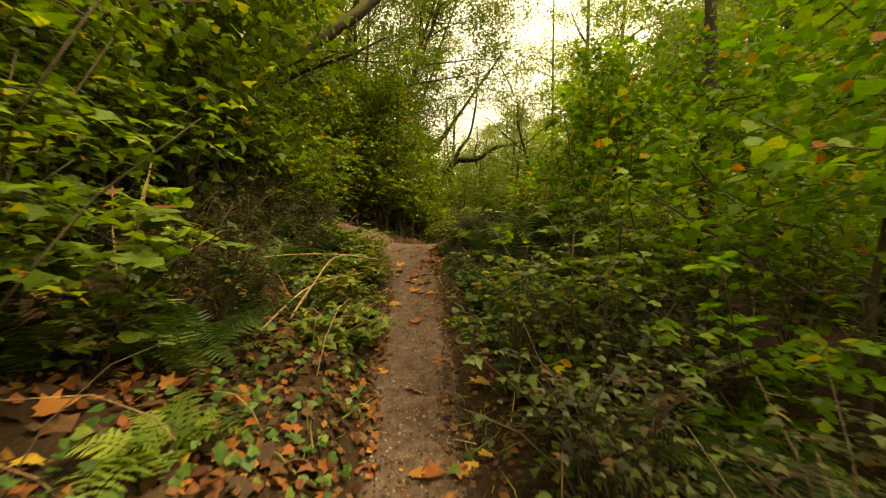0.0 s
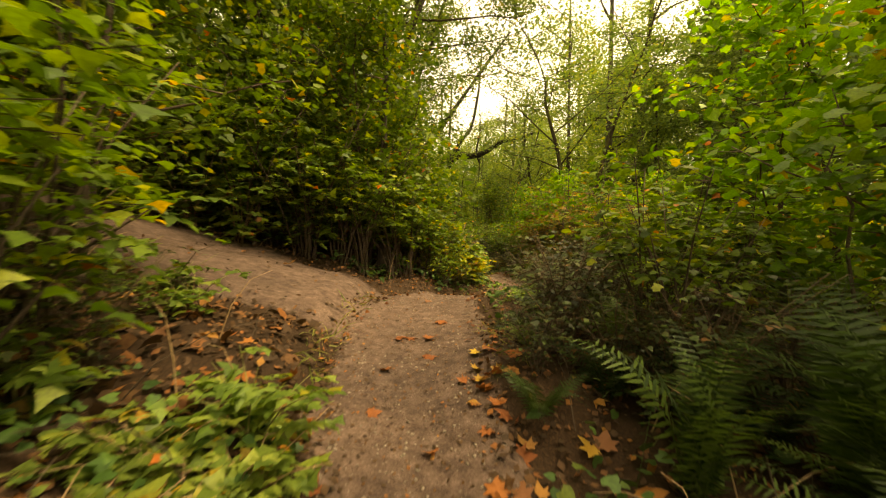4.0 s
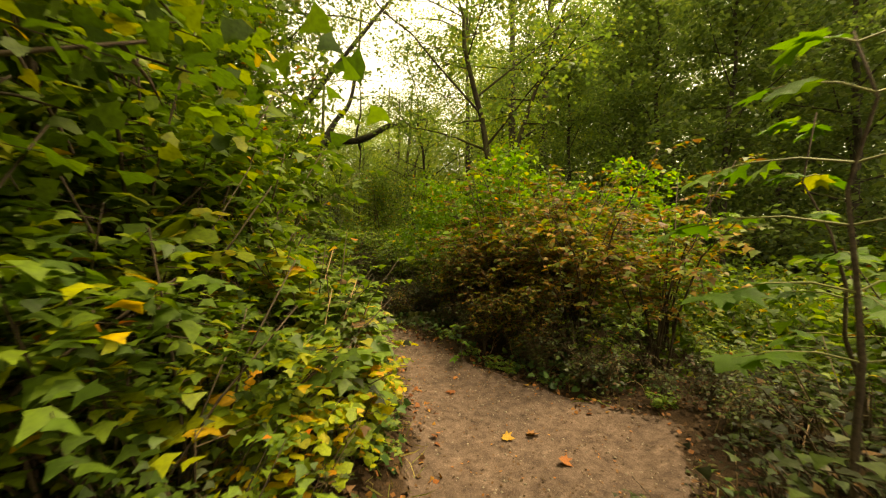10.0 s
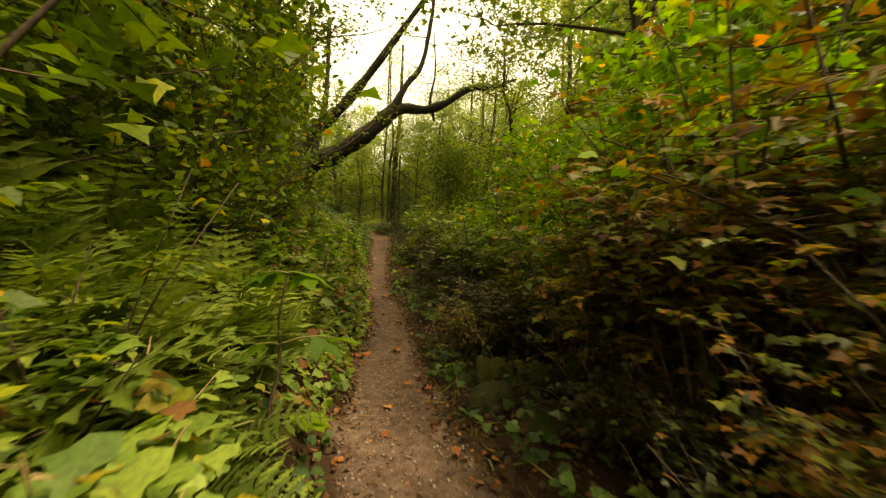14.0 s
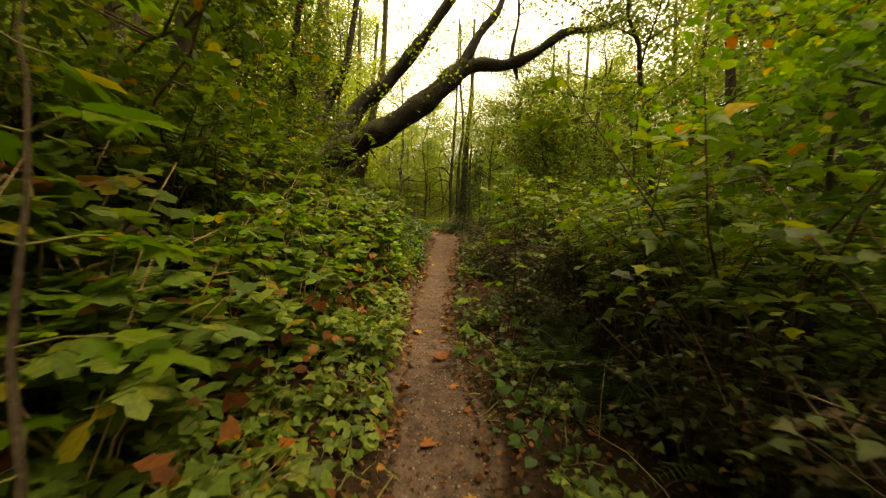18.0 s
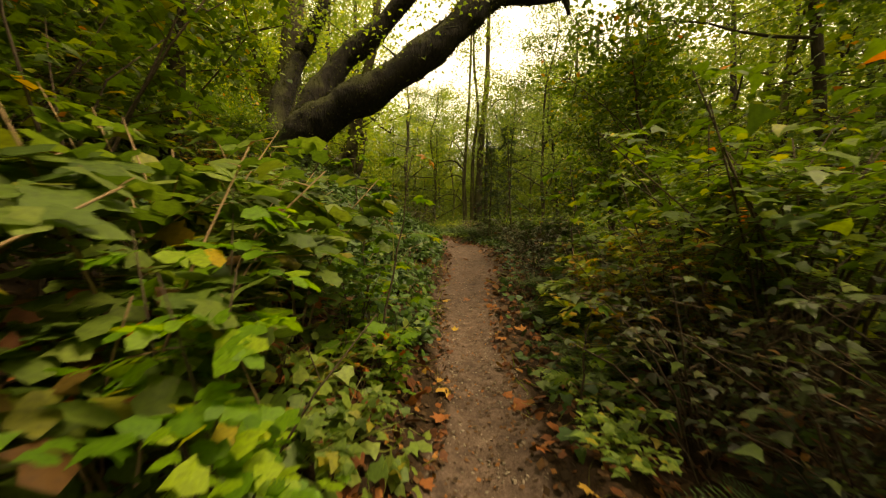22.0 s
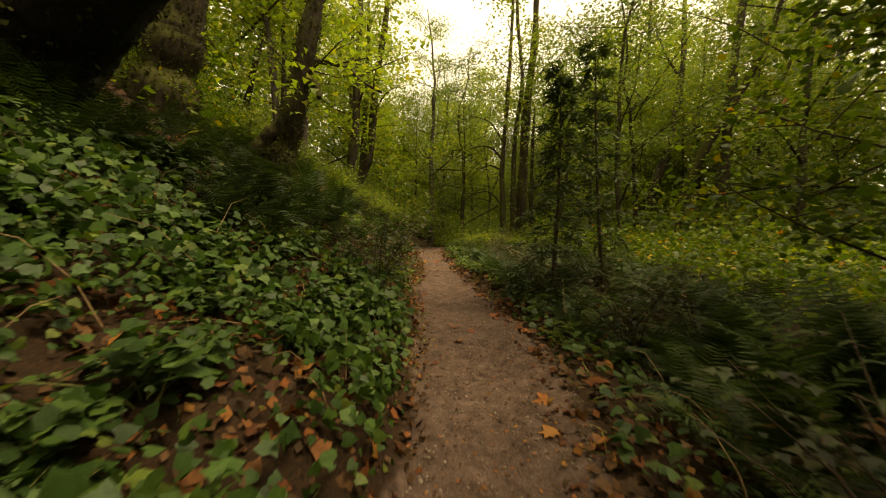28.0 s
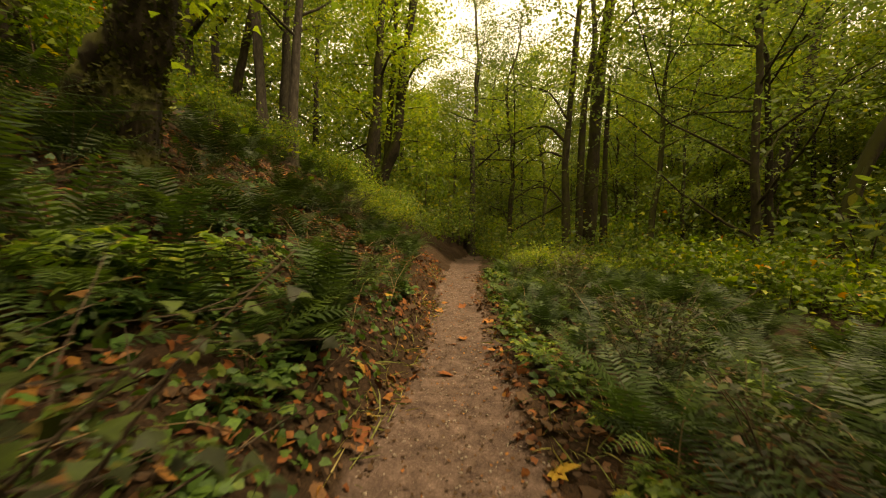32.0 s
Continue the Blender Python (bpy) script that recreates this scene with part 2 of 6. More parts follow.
def ground_material():
    m, n, l, out = shader("forest_ground")
    tex = n.new("ShaderNodeTexCoord")
    at = n.new("ShaderNodeAttribute")
    at.attribute_name = "trodden"
    big = noise_of(n, l, 0.9, 4, 0.6, tex.outputs["Object"])
    mid = noise_of(n, l, 9, 6, 0.65, tex.outputs["Object"])
    fine = noise_of(n, l, 70, 6, 0.7, tex.outputs["Object"])
    grit = n.new("ShaderNodeTexVoronoi")
    grit.inputs["Scale"].default_value = 55
    l.new(tex.outputs["Object"], grit.inputs["Vector"])
    soil = ramp_of(n, [(0.28, (.066, .043, .035)), (0.5, (.128, .086, .069)), (0.64, (.178, .121, .098)), (0.8, (.29, .205, .168))])
    l.new(mid.outputs[0], soil.inputs[0])
    pale = ramp_of(n, [(0.35, (.8, .8, .8)), (0.7, (1.25, 1.22, 1.18))])
    l.new(big.outputs[0], pale.inputs[0])
    soil2 = mixer(n, l, 1.0, soil.outputs[0], pale.outputs[0], "MULTIPLY")
    gr = ramp_of(n, [(0.0, (1.6, 1.55, 1.5)), (0.2, (1, 1, 1)), (0.7, (.62, .6, .58))])
    l.new(grit.outputs["Distance"], gr.inputs[0])
    soil3 = mixer(n, l, 0.6, soil2, gr.outputs[0], "MULTIPLY")
    duff = ramp_of(n, [(0.3, (.018, .011, .007)), (0.55, (.043, .025, .014)), (0.75, (.11, .055, .027))])
    l.new(fine.outputs[0], duff.inputs[0])
    duff2 = mixer(n, l, 0.8, duff.outputs[0], pale.outputs[0], "MULTIPLY")
    edge = n.new("ShaderNodeMath")
    edge.operation = "MULTIPLY_ADD"
    l.new(mid.outputs[0], edge.inputs[0])
    edge.inputs[1].default_value = 0.7
    l.new(at.outputs["Fac"], edge.inputs[2])
    er = ramp_of(n, [(0.62, (0, 0, 0)), (0.95, (1, 1, 1))])
    l.new(edge.outputs[0], er.inputs[0])
    c = mixer(n, l, er.outputs[0], duff2, soil3)
    p = n.new("ShaderNodeBsdfPrincipled")
    p.inputs["Roughness"].default_value = 0.95
    p.inputs["Specular IOR Level"].default_value = 0.15
    l.new(c, p.inputs["Base Color"])
    h = n.new("ShaderNodeMath")
    h.operation = "MULTIPLY_ADD"
    l.new(fine.outputs[0], h.inputs[0])
    h.inputs[1].default_value = 0.6
    l.new(mid.outputs[0], h.inputs[2])
    bp = n.new("ShaderNodeBump")
    bp.inputs["Strength"].default_value, bp.inputs["Distance"].default_value = 0.8, 0.03
    l.new(h.outputs[0], bp.inputs["Height"])
    l.new(bp.outputs[0], p.inputs["Normal"])
    l.new(p.outputs[0], out.inputs[0])
    return m


M_GROUND = ground_material()

# ---- the lie of the land ----
TRAIL = [(-60, -.4, .2, .6), (-6, -.4, .25, -.1), (0, -.36, .2, 0), (2, -.44, .1, .18), (3.75, -.64, .08, .52), (5, -.74, -.04, .88),
         (6, -.9, -.12, 1.12), (7, -1.15, -.18, 1.25), (8, -1.4, -.08, 1.39), (9.6, -1.5, .04, 1.55), (10.8, -1.3, .2, 1.57),
         (11.7, -.8, .6, 1.5), (12.3, -.25, 1.1, 1.38), (13.1, .25, 2.7, 1.27), (13.8, .74, 3.35, 1.23), (14.4, .92, 3.1, 1.23),
         (15, 1.05, 2.6, 1.25), (15.8, 1.1, 2.25, 1.3), (16.5, 1.15, 2.1, 1.36), (17.9, .95, 1.75, 1.42), (20, .8, 1.62, 1.2), (22.3, .82, 1.55, 1.17),
         (23.8, .72, 1.34, 1.37), (25, .55, 1.1, 1.53), (26.5, .45, 1.02, 1.86), (28, .43, 1.02, 2.02), (29.5, .27, .93, 2.15),
         (31, .13, .92, 2.43), (32.4, .1, 1.12, 2.68), (34, .04, 1.05, 2.85), (35, -.15, 1.0, 2.98), (36, -.4, .76, 3.1),
         (37.3, -.8, .4, 3.16), (38.7, -1.2, -.08, 3.3), (41, -1.65, -.9, 3.5), (44.6, -2.85, -1.9, 3.8), (52, -4.6, -3.6, 4.0), (300, -50, -49, 6)]
TY, TL, TR, TZ = (np.array([row[k] for row in TRAIL], float) for k in range(4))
SLOPE = [(-60, .2), (0, .22), (6, .3), (10, .3), (14, .28), (20, .28), (28, .38), (33, .52), (40, .62), (60, .6), (300, .5)]
SY, SL = np.array([a for a, b in SLOPE], float), np.array([b for a, b in SLOPE], float)


def value_noise(x, y, seed=0):
    xi, yi = np.floor(x), np.floor(y)
    fx, fy = x - xi, y - yi
    fx, fy = fx * fx * (3 - 2 * fx), fy * fy * (3 - 2 * fy)
    rnd = lambda a, b: np.modf(np.abs(np.sin(a * 127.1 + b * 311.7 + seed * 74.7) * 43758.5453))[0]
    lo = rnd(xi, yi) * (1 - fx) + rnd(xi + 1, yi) * fx
    hi = rnd(xi, yi + 1) * (1 - fx) + rnd(xi + 1, yi + 1) * fx
    return lo * (1 - fy) + hi * fy - 0.5


def smooth(a):
    a = np.clip(a, 0, 1)
    return a * a * (3 - 2 * a)


def trodden(x, y):
    """1 on the trail, 0 off it; the side path that joins from the uphill side counts too."""
    wob = value_noise(x * 2.3, y * 2.3, 5) * 0.22
    edge_l, edge_r = np.interp(y, TY, TL), np.interp(y, TY, TR)
    on = smooth((x - edge_l + wob) / 0.24 + 0.5) * smooth((edge_r - x + wob) / 0.24 + 0.5)
    mid = np.interp(x, [-30, -9, -4, -1.5, 0], [4.4, 8.6, 9.6, 9.75, 9.75])
    side = smooth((1.15 - np.abs(y - mid) + wob) / 0.3 + 0.3) * smooth((0.2 - x) / 0.6)
    return np.maximum(on, side)


def height(x, y):
    x, y = np.asarray(x, float), np.asarray(y, float)
    edge_l, edge_r, z = np.interp(y, TY, TL), np.interp(y, TY, TR), np.interp(y, TY, TZ)
    dl, dr = np.maximum(edge_l - x, 0), np.maximum(x - edge_r, 0)
    off = 1 - trodden(x, y)
    up = np.interp(y, SY, SL) * np.minimum(dl, 22) + 0.22 * np.maximum(dl - 22, 0) * (dl < 90) + 0.14 * smooth(dl / 0.45)
    down = -0.1 * np.minimum(dr, 7) + 0.26 * np.clip(dr - 19, 0, 70) * np.interp(y, [22, 42], [1, 0.1]) + 0.05 * smooth(dr / 0.4)
    bumps = off * (value_noise(x * 1.3, y * 1.3, 1) * 0.22 + value_noise(x * 4.1, y * 4.1, 2) * 0.07)
    grit = value_noise(x * 6, y * 6, 3) * 0.025 + value_noise(x * 1.7, y * 1.7, 4) * 0.05
    rim = np.minimum((x - edge_l) / 0.6, (edge_r - x) / 0.6)
    return z + up + down + bumps + grit - 0.05 * smooth(rim)


def H(x, y):
    return float(height(np.array([x]), np.array([y]))[0])


# ---- mesh helpers ----
def mesh_of(name, verts, tris, material, smooth_shade=False):
    me = bpy.data.meshes.new(name)
    v, f = np.asarray(verts, np.float32).reshape(-1, 3), np.asarray(tris, np.int32).reshape(-1, 3)
    me.vertices.add(len(v))
    me.vertices.foreach_set("co", v.ravel())
    me.loops.add(f.size)
    me.loops.foreach_set("vertex_index", f.ravel())
    me.polygons.add(len(f))
    me.polygons.foreach_set("loop_start", np.arange(0, f.size, 3, dtype=np.int32))
    me.polygons.foreach_set("loop_total", np.full(len(f), 3, np.int32))
    if smooth_shade:
        me.polygons.foreach_set("use_smooth", np.ones(len(f), bool))
    me.materials.append(material)
    me.update(calc_edges=True)
    return me


def joined(pieces):
    vs, fs, at = [], [], 0
    for v, f in pieces:
        vs.append(v)
        fs.append(np.asarray(f) + at)
        at += len(v)
    return np.concatenate(vs), np.concatenate(fs)


def unit(a):
    return a / np.maximum(np.linalg.norm(a, axis=-1, keepdims=True), 1e-9)


def tube(points, radii, sides=6, wobble=0.0, rng=None):
    """A tapered limb along a line of points."""
    p, r = np.asarray(points, float), np.asarray(radii, float)
    along = unit(np.gradient(p, axis=0))
    side = np.cross(along, np.array([0.31, 0.17, 0.94]))
    side = unit(np.where(np.linalg.norm(side, axis=1, keepdims=True) < 0.05, np.cross(along, [1.0, 0, 0]), side))
    over = np.cross(along, side)
    a = np.linspace(0, 2 * np.pi, sides, endpoint=False)
    rr = r[:, None] * np.ones(sides)
    if wobble:
        rr = rr * (1 + wobble * (rng.random((len(p), sides)) - 0.5) + wobble * np.cos(a * 3 + rng.random() * 6)[None] * 0.5)
    v = p[:, None] + rr[..., None] * (np.cos(a)[None, :, None] * side[:, None] + np.sin(a)[None, :, None] * over[:, None])
    v = np.concatenate([v.reshape(-1, 3), p[-1:]])
    f = []
    for i in range(len(p) - 1):
        for j in range(sides):
            k = (j + 1) % sides
            a0, b0, c0, d0 = i * sides + j, i * sides + k, (i + 1) * sides + j, (i + 1) * sides + k
            f += [(a0, b0, d0), (a0, d0, c0)]
    top = (len(p) - 1) * sides
    f += [(top + j, top + (j + 1) % sides, len(v) - 1) for j in range(sides)]
    return v, np.array(f)


def bent(points, steps):
    """A smooth line through a few points."""
    p = np.asarray(points, float)
    t = np.linspace(0, len(p) - 1, steps)
    i = np.clip(t.astype(int), 0, len(p) - 2)
    u = (t - i)[:, None]
    g = np.gradient(p, axis=0)
    a, b, ga, gb = p[i], p[i + 1], g[i], g[i + 1]
    return a * (2 * u**3 - 3 * u**2 + 1) + ga * (u**3 - 2 * u**2 + u) + b * (3 * u**2 - 2 * u**3) + gb * (u**3 - u**2)


def fan(half, centre, curl):
    """A leaf blade from one half of its outline: stalk at the origin, tip towards +y."""
    h = np.array(half, float)
    ring = np.concatenate([h, (h * [-1, 1])[::-1][1:-1]])
    flat = np.concatenate([[[0, centre]], ring])
    z = -curl * (flat[:, 0] ** 2) * 1.4 - curl * np.maximum(flat[:, 1] - 0.45, 0) ** 2
    z[0] -= 0.03
    n = len(ring)
    return np.column_stack([flat, z]), np.array([(0, 1 + (k + 1) % n, 1 + k) for k in range(n)])[:, ::-1]


PALM = fan([(0, 0), (.48, .04), (.3, .34), (.36, .66), (0, 1)], .3, .35)
TRIDENT = fan([(0, 0), (.5, .14), (.26, .42), (0, 1)], .3, .4)
OVAL = (np.array([(0, 0, 0), (.26, .28, -.06), (.22, .66, -.09), (0, 1, -.12), (-.22, .66, -.09), (-.26, .28, -.06)], float), np.array([(0, 1, 2), (0, 2, 3), (0, 3, 4), (0, 4, 5)]))
IVY = fan([(0, .05), (.3, -.1), (.48, .22), (.34, .55), (0, 1)], .3, .3)
DIAMOND = (np.array([(0, 0, 0), (.38, .45, -.1), (0, 1, -.12), (-.38, .45, -.1)], float), np.array([(0, 1, 2), (0, 2, 3)]))
BLADE = (np.array([(-.03, 0, 0), (.03, 0, 0), (.02, .6, .0), (-.02, .6, 0), (0, 1, -.22)], float), np.array([(0, 1, 2), (0, 2, 3), (3, 2, 4)]))


def spread(blade, pos, face, along, size):
    """Copies of one blade: at pos, its upper side towards face, its tip towards along."""
    tv, tf = blade
    pos, size = np.asarray(pos, float), np.asarray(size, float)
    face = unit(np.asarray(face, float))
    along = np.asarray(along, float)
    along = unit(along - face * (along * face).sum(1, keepdims=True))
    side = np.cross(along, face)
    v = pos[:, None] + size[:, None, None] * (tv[None, :, :1] * side[:, None] + tv[None, :, 1:2] * along[:, None] + tv[None, :, 2:] * face[:, None])
    f = tf[None] + (np.arange(len(pos)) * len(tv))[:, None, None]
    return v.reshape(-1, 3), f.reshape(-1, 3)


def part(name, me, parent, label="", at=None):
    ob = new(name, me)
    ob.parent = parent
    if at is not None:
        ob.matrix_basis = at
    if label:
        ob["label"] = label
    if name in ("foliage", "crown", "branchwork"):
        ob["kind"] = "stuff"
    return ob


def thing(name, label, category, group=""):
    ob = new(name)
    ob.empty_display_size = 0.1
    return tagged(ob, label, category, group)


used = set()


def place(proto, x, y, turn=0.0, scale=1.0, sink=0.03, lean=(0, 0), label="", z=None):
    """Sets the first of a kind itself, then copies of it."""
    ob = proto if proto.name not in used else copy_thing(proto, Matrix())
    used.add(proto.name)
    ob.matrix_basis = pose(x, y, (H(x, y) if z is None else z) - sink, lean[0], lean[1], turn) @ Matrix.Scale(scale, 4)
    if label:
        ob["label"] = label
    return ob


# ---- ground ----
def build_ground():
    near = np.arange(-1.6, 1.61, 0.07)
    grow = [0.07]
    while sum(grow) < 400:
        grow.append(grow[-1] * 1.19)
    far = np.cumsum(grow)
    u = np.concatenate([-(1.6 + far)[::-1], near, 1.6 + far])
    mid = np.arange(-8, 58, 0.15)
    grow = [0.18]
    while sum(grow) < 500:
        grow.append(grow[-1] * 1.2)
    far = np.cumsum(grow)
    v = np.concatenate([(-8 - far)[::-1], mid, mid[-1] + far])
    yy, uu = np.meshgrid(v, u, indexing="ij")
    xx = (np.interp(yy, TY, TL) + np.interp(yy, TY, TR)) / 2 + uu
    zz = height(xx, yy)
    nv, nu = xx.shape
    idx = np.arange(nv * nu).reshape(nv, nu)
    a, b, c, d = idx[:-1, :-1].ravel(), idx[:-1, 1:].ravel(), idx[1:, 1:].ravel(), idx[1:, :-1].ravel()
    tris = np.concatenate([np.column_stack([a, b, c]), np.column_stack([a, c, d])])
    me = mesh_of("ground", np.column_stack([xx.ravel(), yy.ravel(), zz.ravel()]), tris, M_GROUND, True)
    me.attributes.new("trodden", "FLOAT", "POINT").data.foreach_set("value", trodden(xx, yy).ravel().astype(np.float32))
    tagged(new("ground", me), "brown trodden earth trail across dark forest soil", "ground", kind="structure")


build_ground()


# ---- kinds of plants ----
def arch(rng, h, reach, turn, steps=7, droop=0.0):
    """A stem that leaves the ground and bows outwards."""
    t = np.linspace(0, 1, steps)
    d = np.array([math.cos(turn), math.sin(turn), 0])
    jig = (rng.random((steps, 3)) - 0.5) * 0.06 * h * t[:, None]
    return d * (reach * t**1.5)[:, None] + np.column_stack([0 * t, 0 * t, h * (t - droop * t**3)]) + jig


def along_line(p, t):
    k = np.asarray(t) * (len(p) - 1)
    i = np.clip(k.astype(int), 0, len(p) - 2)
    return p[i] + (p[i + 1] - p[i]) * (k - i)[:, None]


def shrub(seed, label, category, h, reach, stems, twigs, per_twig, blade, size, mat, low=0.2, twig_len=0.4, stem_mat=None, name="shrub", twiggy=False):
    """A bush: bowed stems, each with its twigs, and the leaves along them."""
    rng = np.random.default_rng(seed)
    root = thing(name, label, category, "bushes beside the trail")
    pos, face, tip, sz, wood = [], [], [], [], []
    for k in range(stems):
        hh = h * rng.uniform(0.65, 1.05)
        p = arch(rng, hh, reach * rng.uniform(0.3, 1.1), k * 2 * math.pi / stems + rng.uniform(-0.6, 0.6), 7, rng.uniform(0, 0.25))
        p[:, :2] += (rng.random(2) - 0.5) * 0.2 * reach
        wood.append(tube(p[::2], np.linspace(0.011, 0.003, 4) * (h / 1.6) ** 0.5, 4))
        for t in rng.uniform(low, 1.0, twigs):
            b = along_line(p, np.array([t]))[0]
            a = rng.uniform(0, 2 * math.pi)
            d = np.array([math.cos(a), math.sin(a), rng.uniform(-0.15, 0.55)])
            ln = twig_len * rng.uniform(0.5, 1.15) * (1.15 - 0.5 * t)
            q = b + np.linspace(0, 1, 4)[:, None] * d * ln - np.array([0, 0, 1]) * (np.linspace(0, 1, 4) ** 2)[:, None] * ln * 0.3
            if k % 2 == 0 or twiggy:
                wood.append(tube(q[::3], (0.0035, 0.001), 3))
            n = per_twig
            tt = np.linspace(0.25, 1, n)
            at = along_line(q, np.minimum(tt, 0.999))
            sd = np.cross(d, [0, 0, 1.0]) * np.where(np.arange(n) % 2, 1, -1)[:, None]
            out = d * 0.6 + sd * 0.9 + (rng.random((n, 3)) - 0.5) * 0.9 - np.array([0, 0, 0.35])
            pos.append(at)
            tip.append(out)
            face.append(np.array([0, 0, 1.0]) + d * 0.25 + (rng.random((n, 3)) - 0.5) * 1.1)
            sz.append(size * rng.uniform(0.5, 1.2, n))
    part("branchwork", mesh_of("branchwork", *joined(wood), stem_mat or M_TWIG, True), root)
    v, f = spread(blade, np.concatenate(pos), np.concatenate(face), np.concatenate(tip), np.concatenate(sz))
    part("foliage", mesh_of("foliage", v, f, mat), root)
    return root


def frond_mesh(seed, length, pairs, width, mat, lacy=False, droop=0.55, name="frond"):
    """One fern frond: a bowed midrib with its leaflets."""
    rng = np.random.default_rng(seed)
    n = pairs
    t = np.linspace(0.08, 1, n)
    bow = lambda a: np.column_stack([0 * a, length * (a - 0.12 * a**2), length * (0.75 * a - (0.45 + droop) * a**2.2)])
    rib = tube(bow(np.linspace(0, 1, 5)), np.linspace(0.005, 0.001, 5), 3)
    at = bow(t)
    tang = unit(np.gradient(at, axis=0))
    up = unit(np.cross(np.tile([1.0, 0, 0], (n, 1)), tang))
    prof = width * np.sin(np.pi * np.clip(0.22 + 0.8 * t, 0, 1)) ** 0.8 * (1.02 - t**4) + 0.006
    if lacy:
        half = [(0, 0)]
        for k in range(3):
            a = 0.14 + k * 0.26
            w = 0.2 * (1 - a * 0.8)
            half += [(w, a), (w * 0.42, a + 0.15)]
        blade = fan(half + [(0, 1)], 0.5, 0.25)
    else:
        blade = (np.array([(0, 0, 0), (.1, .06, 0), (.07, .6, -.03), (0, 1, -.1), (-.05, .5, -.03), (-.05, .05, 0)], float), np.array([(0, 1, 2), (0, 2, 4), (4, 2, 3)]))
    pos, face, tip, sz = [], [], [], []
    for s in (-1, 1):
        pos.append(at)
        side = np.tile([float(s), 0, 0], (n, 1))
        tip.append(side + tang * 0.28 - up * 0.12 + (rng.random((n, 3)) - 0.5) * 0.14)
        face.append(up + (rng.random((n, 3)) - 0.5) * 0.35)
        sz.append(prof * rng.uniform(0.88, 1.08, n))
    v, f = joined([rib, spread(blade, np.concatenate(pos), np.concatenate(face), np.concatenate(tip), np.concatenate(sz))])
    return mesh_of(name, v, f, mat)


FRONDS = {
    "sword": [frond_mesh(10 + k, 1.0, 26, 0.14, M_FERN, droop=0.1 + 0.18 * k) for k in range(4)],
    "lady": [frond_mesh(20 + k, 1.0, 15, 0.27, M_LADY, True, droop=0.15 + 0.15 * k) for k in range(3)],
    "dry": [frond_mesh(30 + k, 1.0, 26, 0.13, M_DRYF, droop=0.7) for k in range(2)],
    "small": [frond_mesh(40 + k, 1.0, 12, 0.17, M_FERN, True, droop=0.25 + 0.1 * k) for k in range(2)],
}


def fern(seed, kind, fronds, length, tilt, label, dry=0):
    rng = np.random.default_rng(seed)
    root = thing("fern", label, "fern", "ferns beside the trail")
    for k in range(fronds):
        me = FRONDS["dry" if k < dry else kind][rng.integers(len(FRONDS["dry" if k < dry else kind]))]
        s = length * rng.uniform(0.65, 1.1)
        up = rng.uniform(*tilt) if k >= dry else rng.uniform(-30, 0)
        m = pose(0, 0, 0, 0, 0, k * 360 / fronds * (1 if k >= dry else 2.4) + rng.uniform(-18, 18)) @ pose(0, 0.03, 0.03, up, rng.uniform(-12, 12), 0) @ Matrix.Scale(s, 4)
        part("frond", me, root, at=m)
    return root


LEAF1 = [mesh_of("leaf", *spread(fan([(0, 0), (.2, -.1), (.3, .06), (.56, .12), (.4, .3), (.56, .6), (.27, .5), (.15, .76), (0, 1)], .3, c), [(0, 0, 0)], [(0, 0, 1.0)], [(0, 1.0, 0)], [1.0]), M_MAPLE1) for c in (.15, .4, .65)]


def sapling(seed, h, leaves, size, label, reach=0.5, low=0.25, lean=0.15, mesh_set=None):
    """A young maple: thin upright stem, paired side shoots, large lobed leaves on stalks."""
    rng = np.random.default_rng(seed)
    root = thing("maple_sapling", label, "sapling", "young maples beside the trail")
    p = arch(rng, h, lean * h, rng.uniform(0, 6.28), 9)
    part("stem", mesh_of("stem", *tube(p, np.linspace(0.016, 0.004, 9) * (h / 2) ** 0.5, 6), M_TWIG, True), root)
    nodes = max(3, leaves // 7)
    k = 0
    for t in np.linspace(low, 0.98, nodes):
        b = along_line(p, np.array([t]))[0]
        a0 = rng.uniform(0, 6.28)
        for s in range(2):
            a = a0 + s * math.pi + rng.uniform(-0.5, 0.5)
            ln = reach * (1.25 - 0.75 * t) * rng.uniform(0.5, 1.1)
            d = np.array([math.cos(a), math.sin(a), 0.35])
            q = b + np.linspace(0, 1, 4)[:, None] * d * ln - np.array([0, 0, 0.35]) * (np.linspace(0, 1, 4) ** 2)[:, None] * ln
            shoot = part("shoot", mesh_of("shoot", *tube(q, (0.005, 0.004, 0.003, 0.002), 4), M_STEM, True), root)
            for m in range(max(1, round(leaves / nodes / 2))):
                at = along_line(q, np.array([min(0.99, 0.35 + 0.65 * (m + 1) / max(1, round(leaves / nodes / 2)))]))[0]
                yaw = math.degrees(a) - 90 + rng.uniform(-70, 70)
                ms = mesh_set or LEAF1
                part("leaf", ms[rng.integers(len(ms))], shoot,
                     at=pose(*at, rng.uniform(-35, 5), rng.uniform(-20, 20), yaw) @ Matrix.Scale(size * rng.uniform(0.55, 1.15), 4))
                k += 1
    return root


def limb_leaves(rng, ends, per, size, spread_r):
    """Leaves in loose clusters round the ends of the twigs."""
    n = len(ends) * per
    c = np.repeat(ends, per, axis=0)
    pos = c + rng.normal(0, 1, (n, 3)) * spread_r * np.array([1, 1, 0.55])
    face = np.array([0, 0, 1.0]) + rng.normal(0, 0.55, (n, 3))
    tip = rng.normal(0, 1, (n, 3)) - np.array([0, 0, 0.4])
    return pos, face, tip, size * rng.uniform(0.6, 1.25, n)


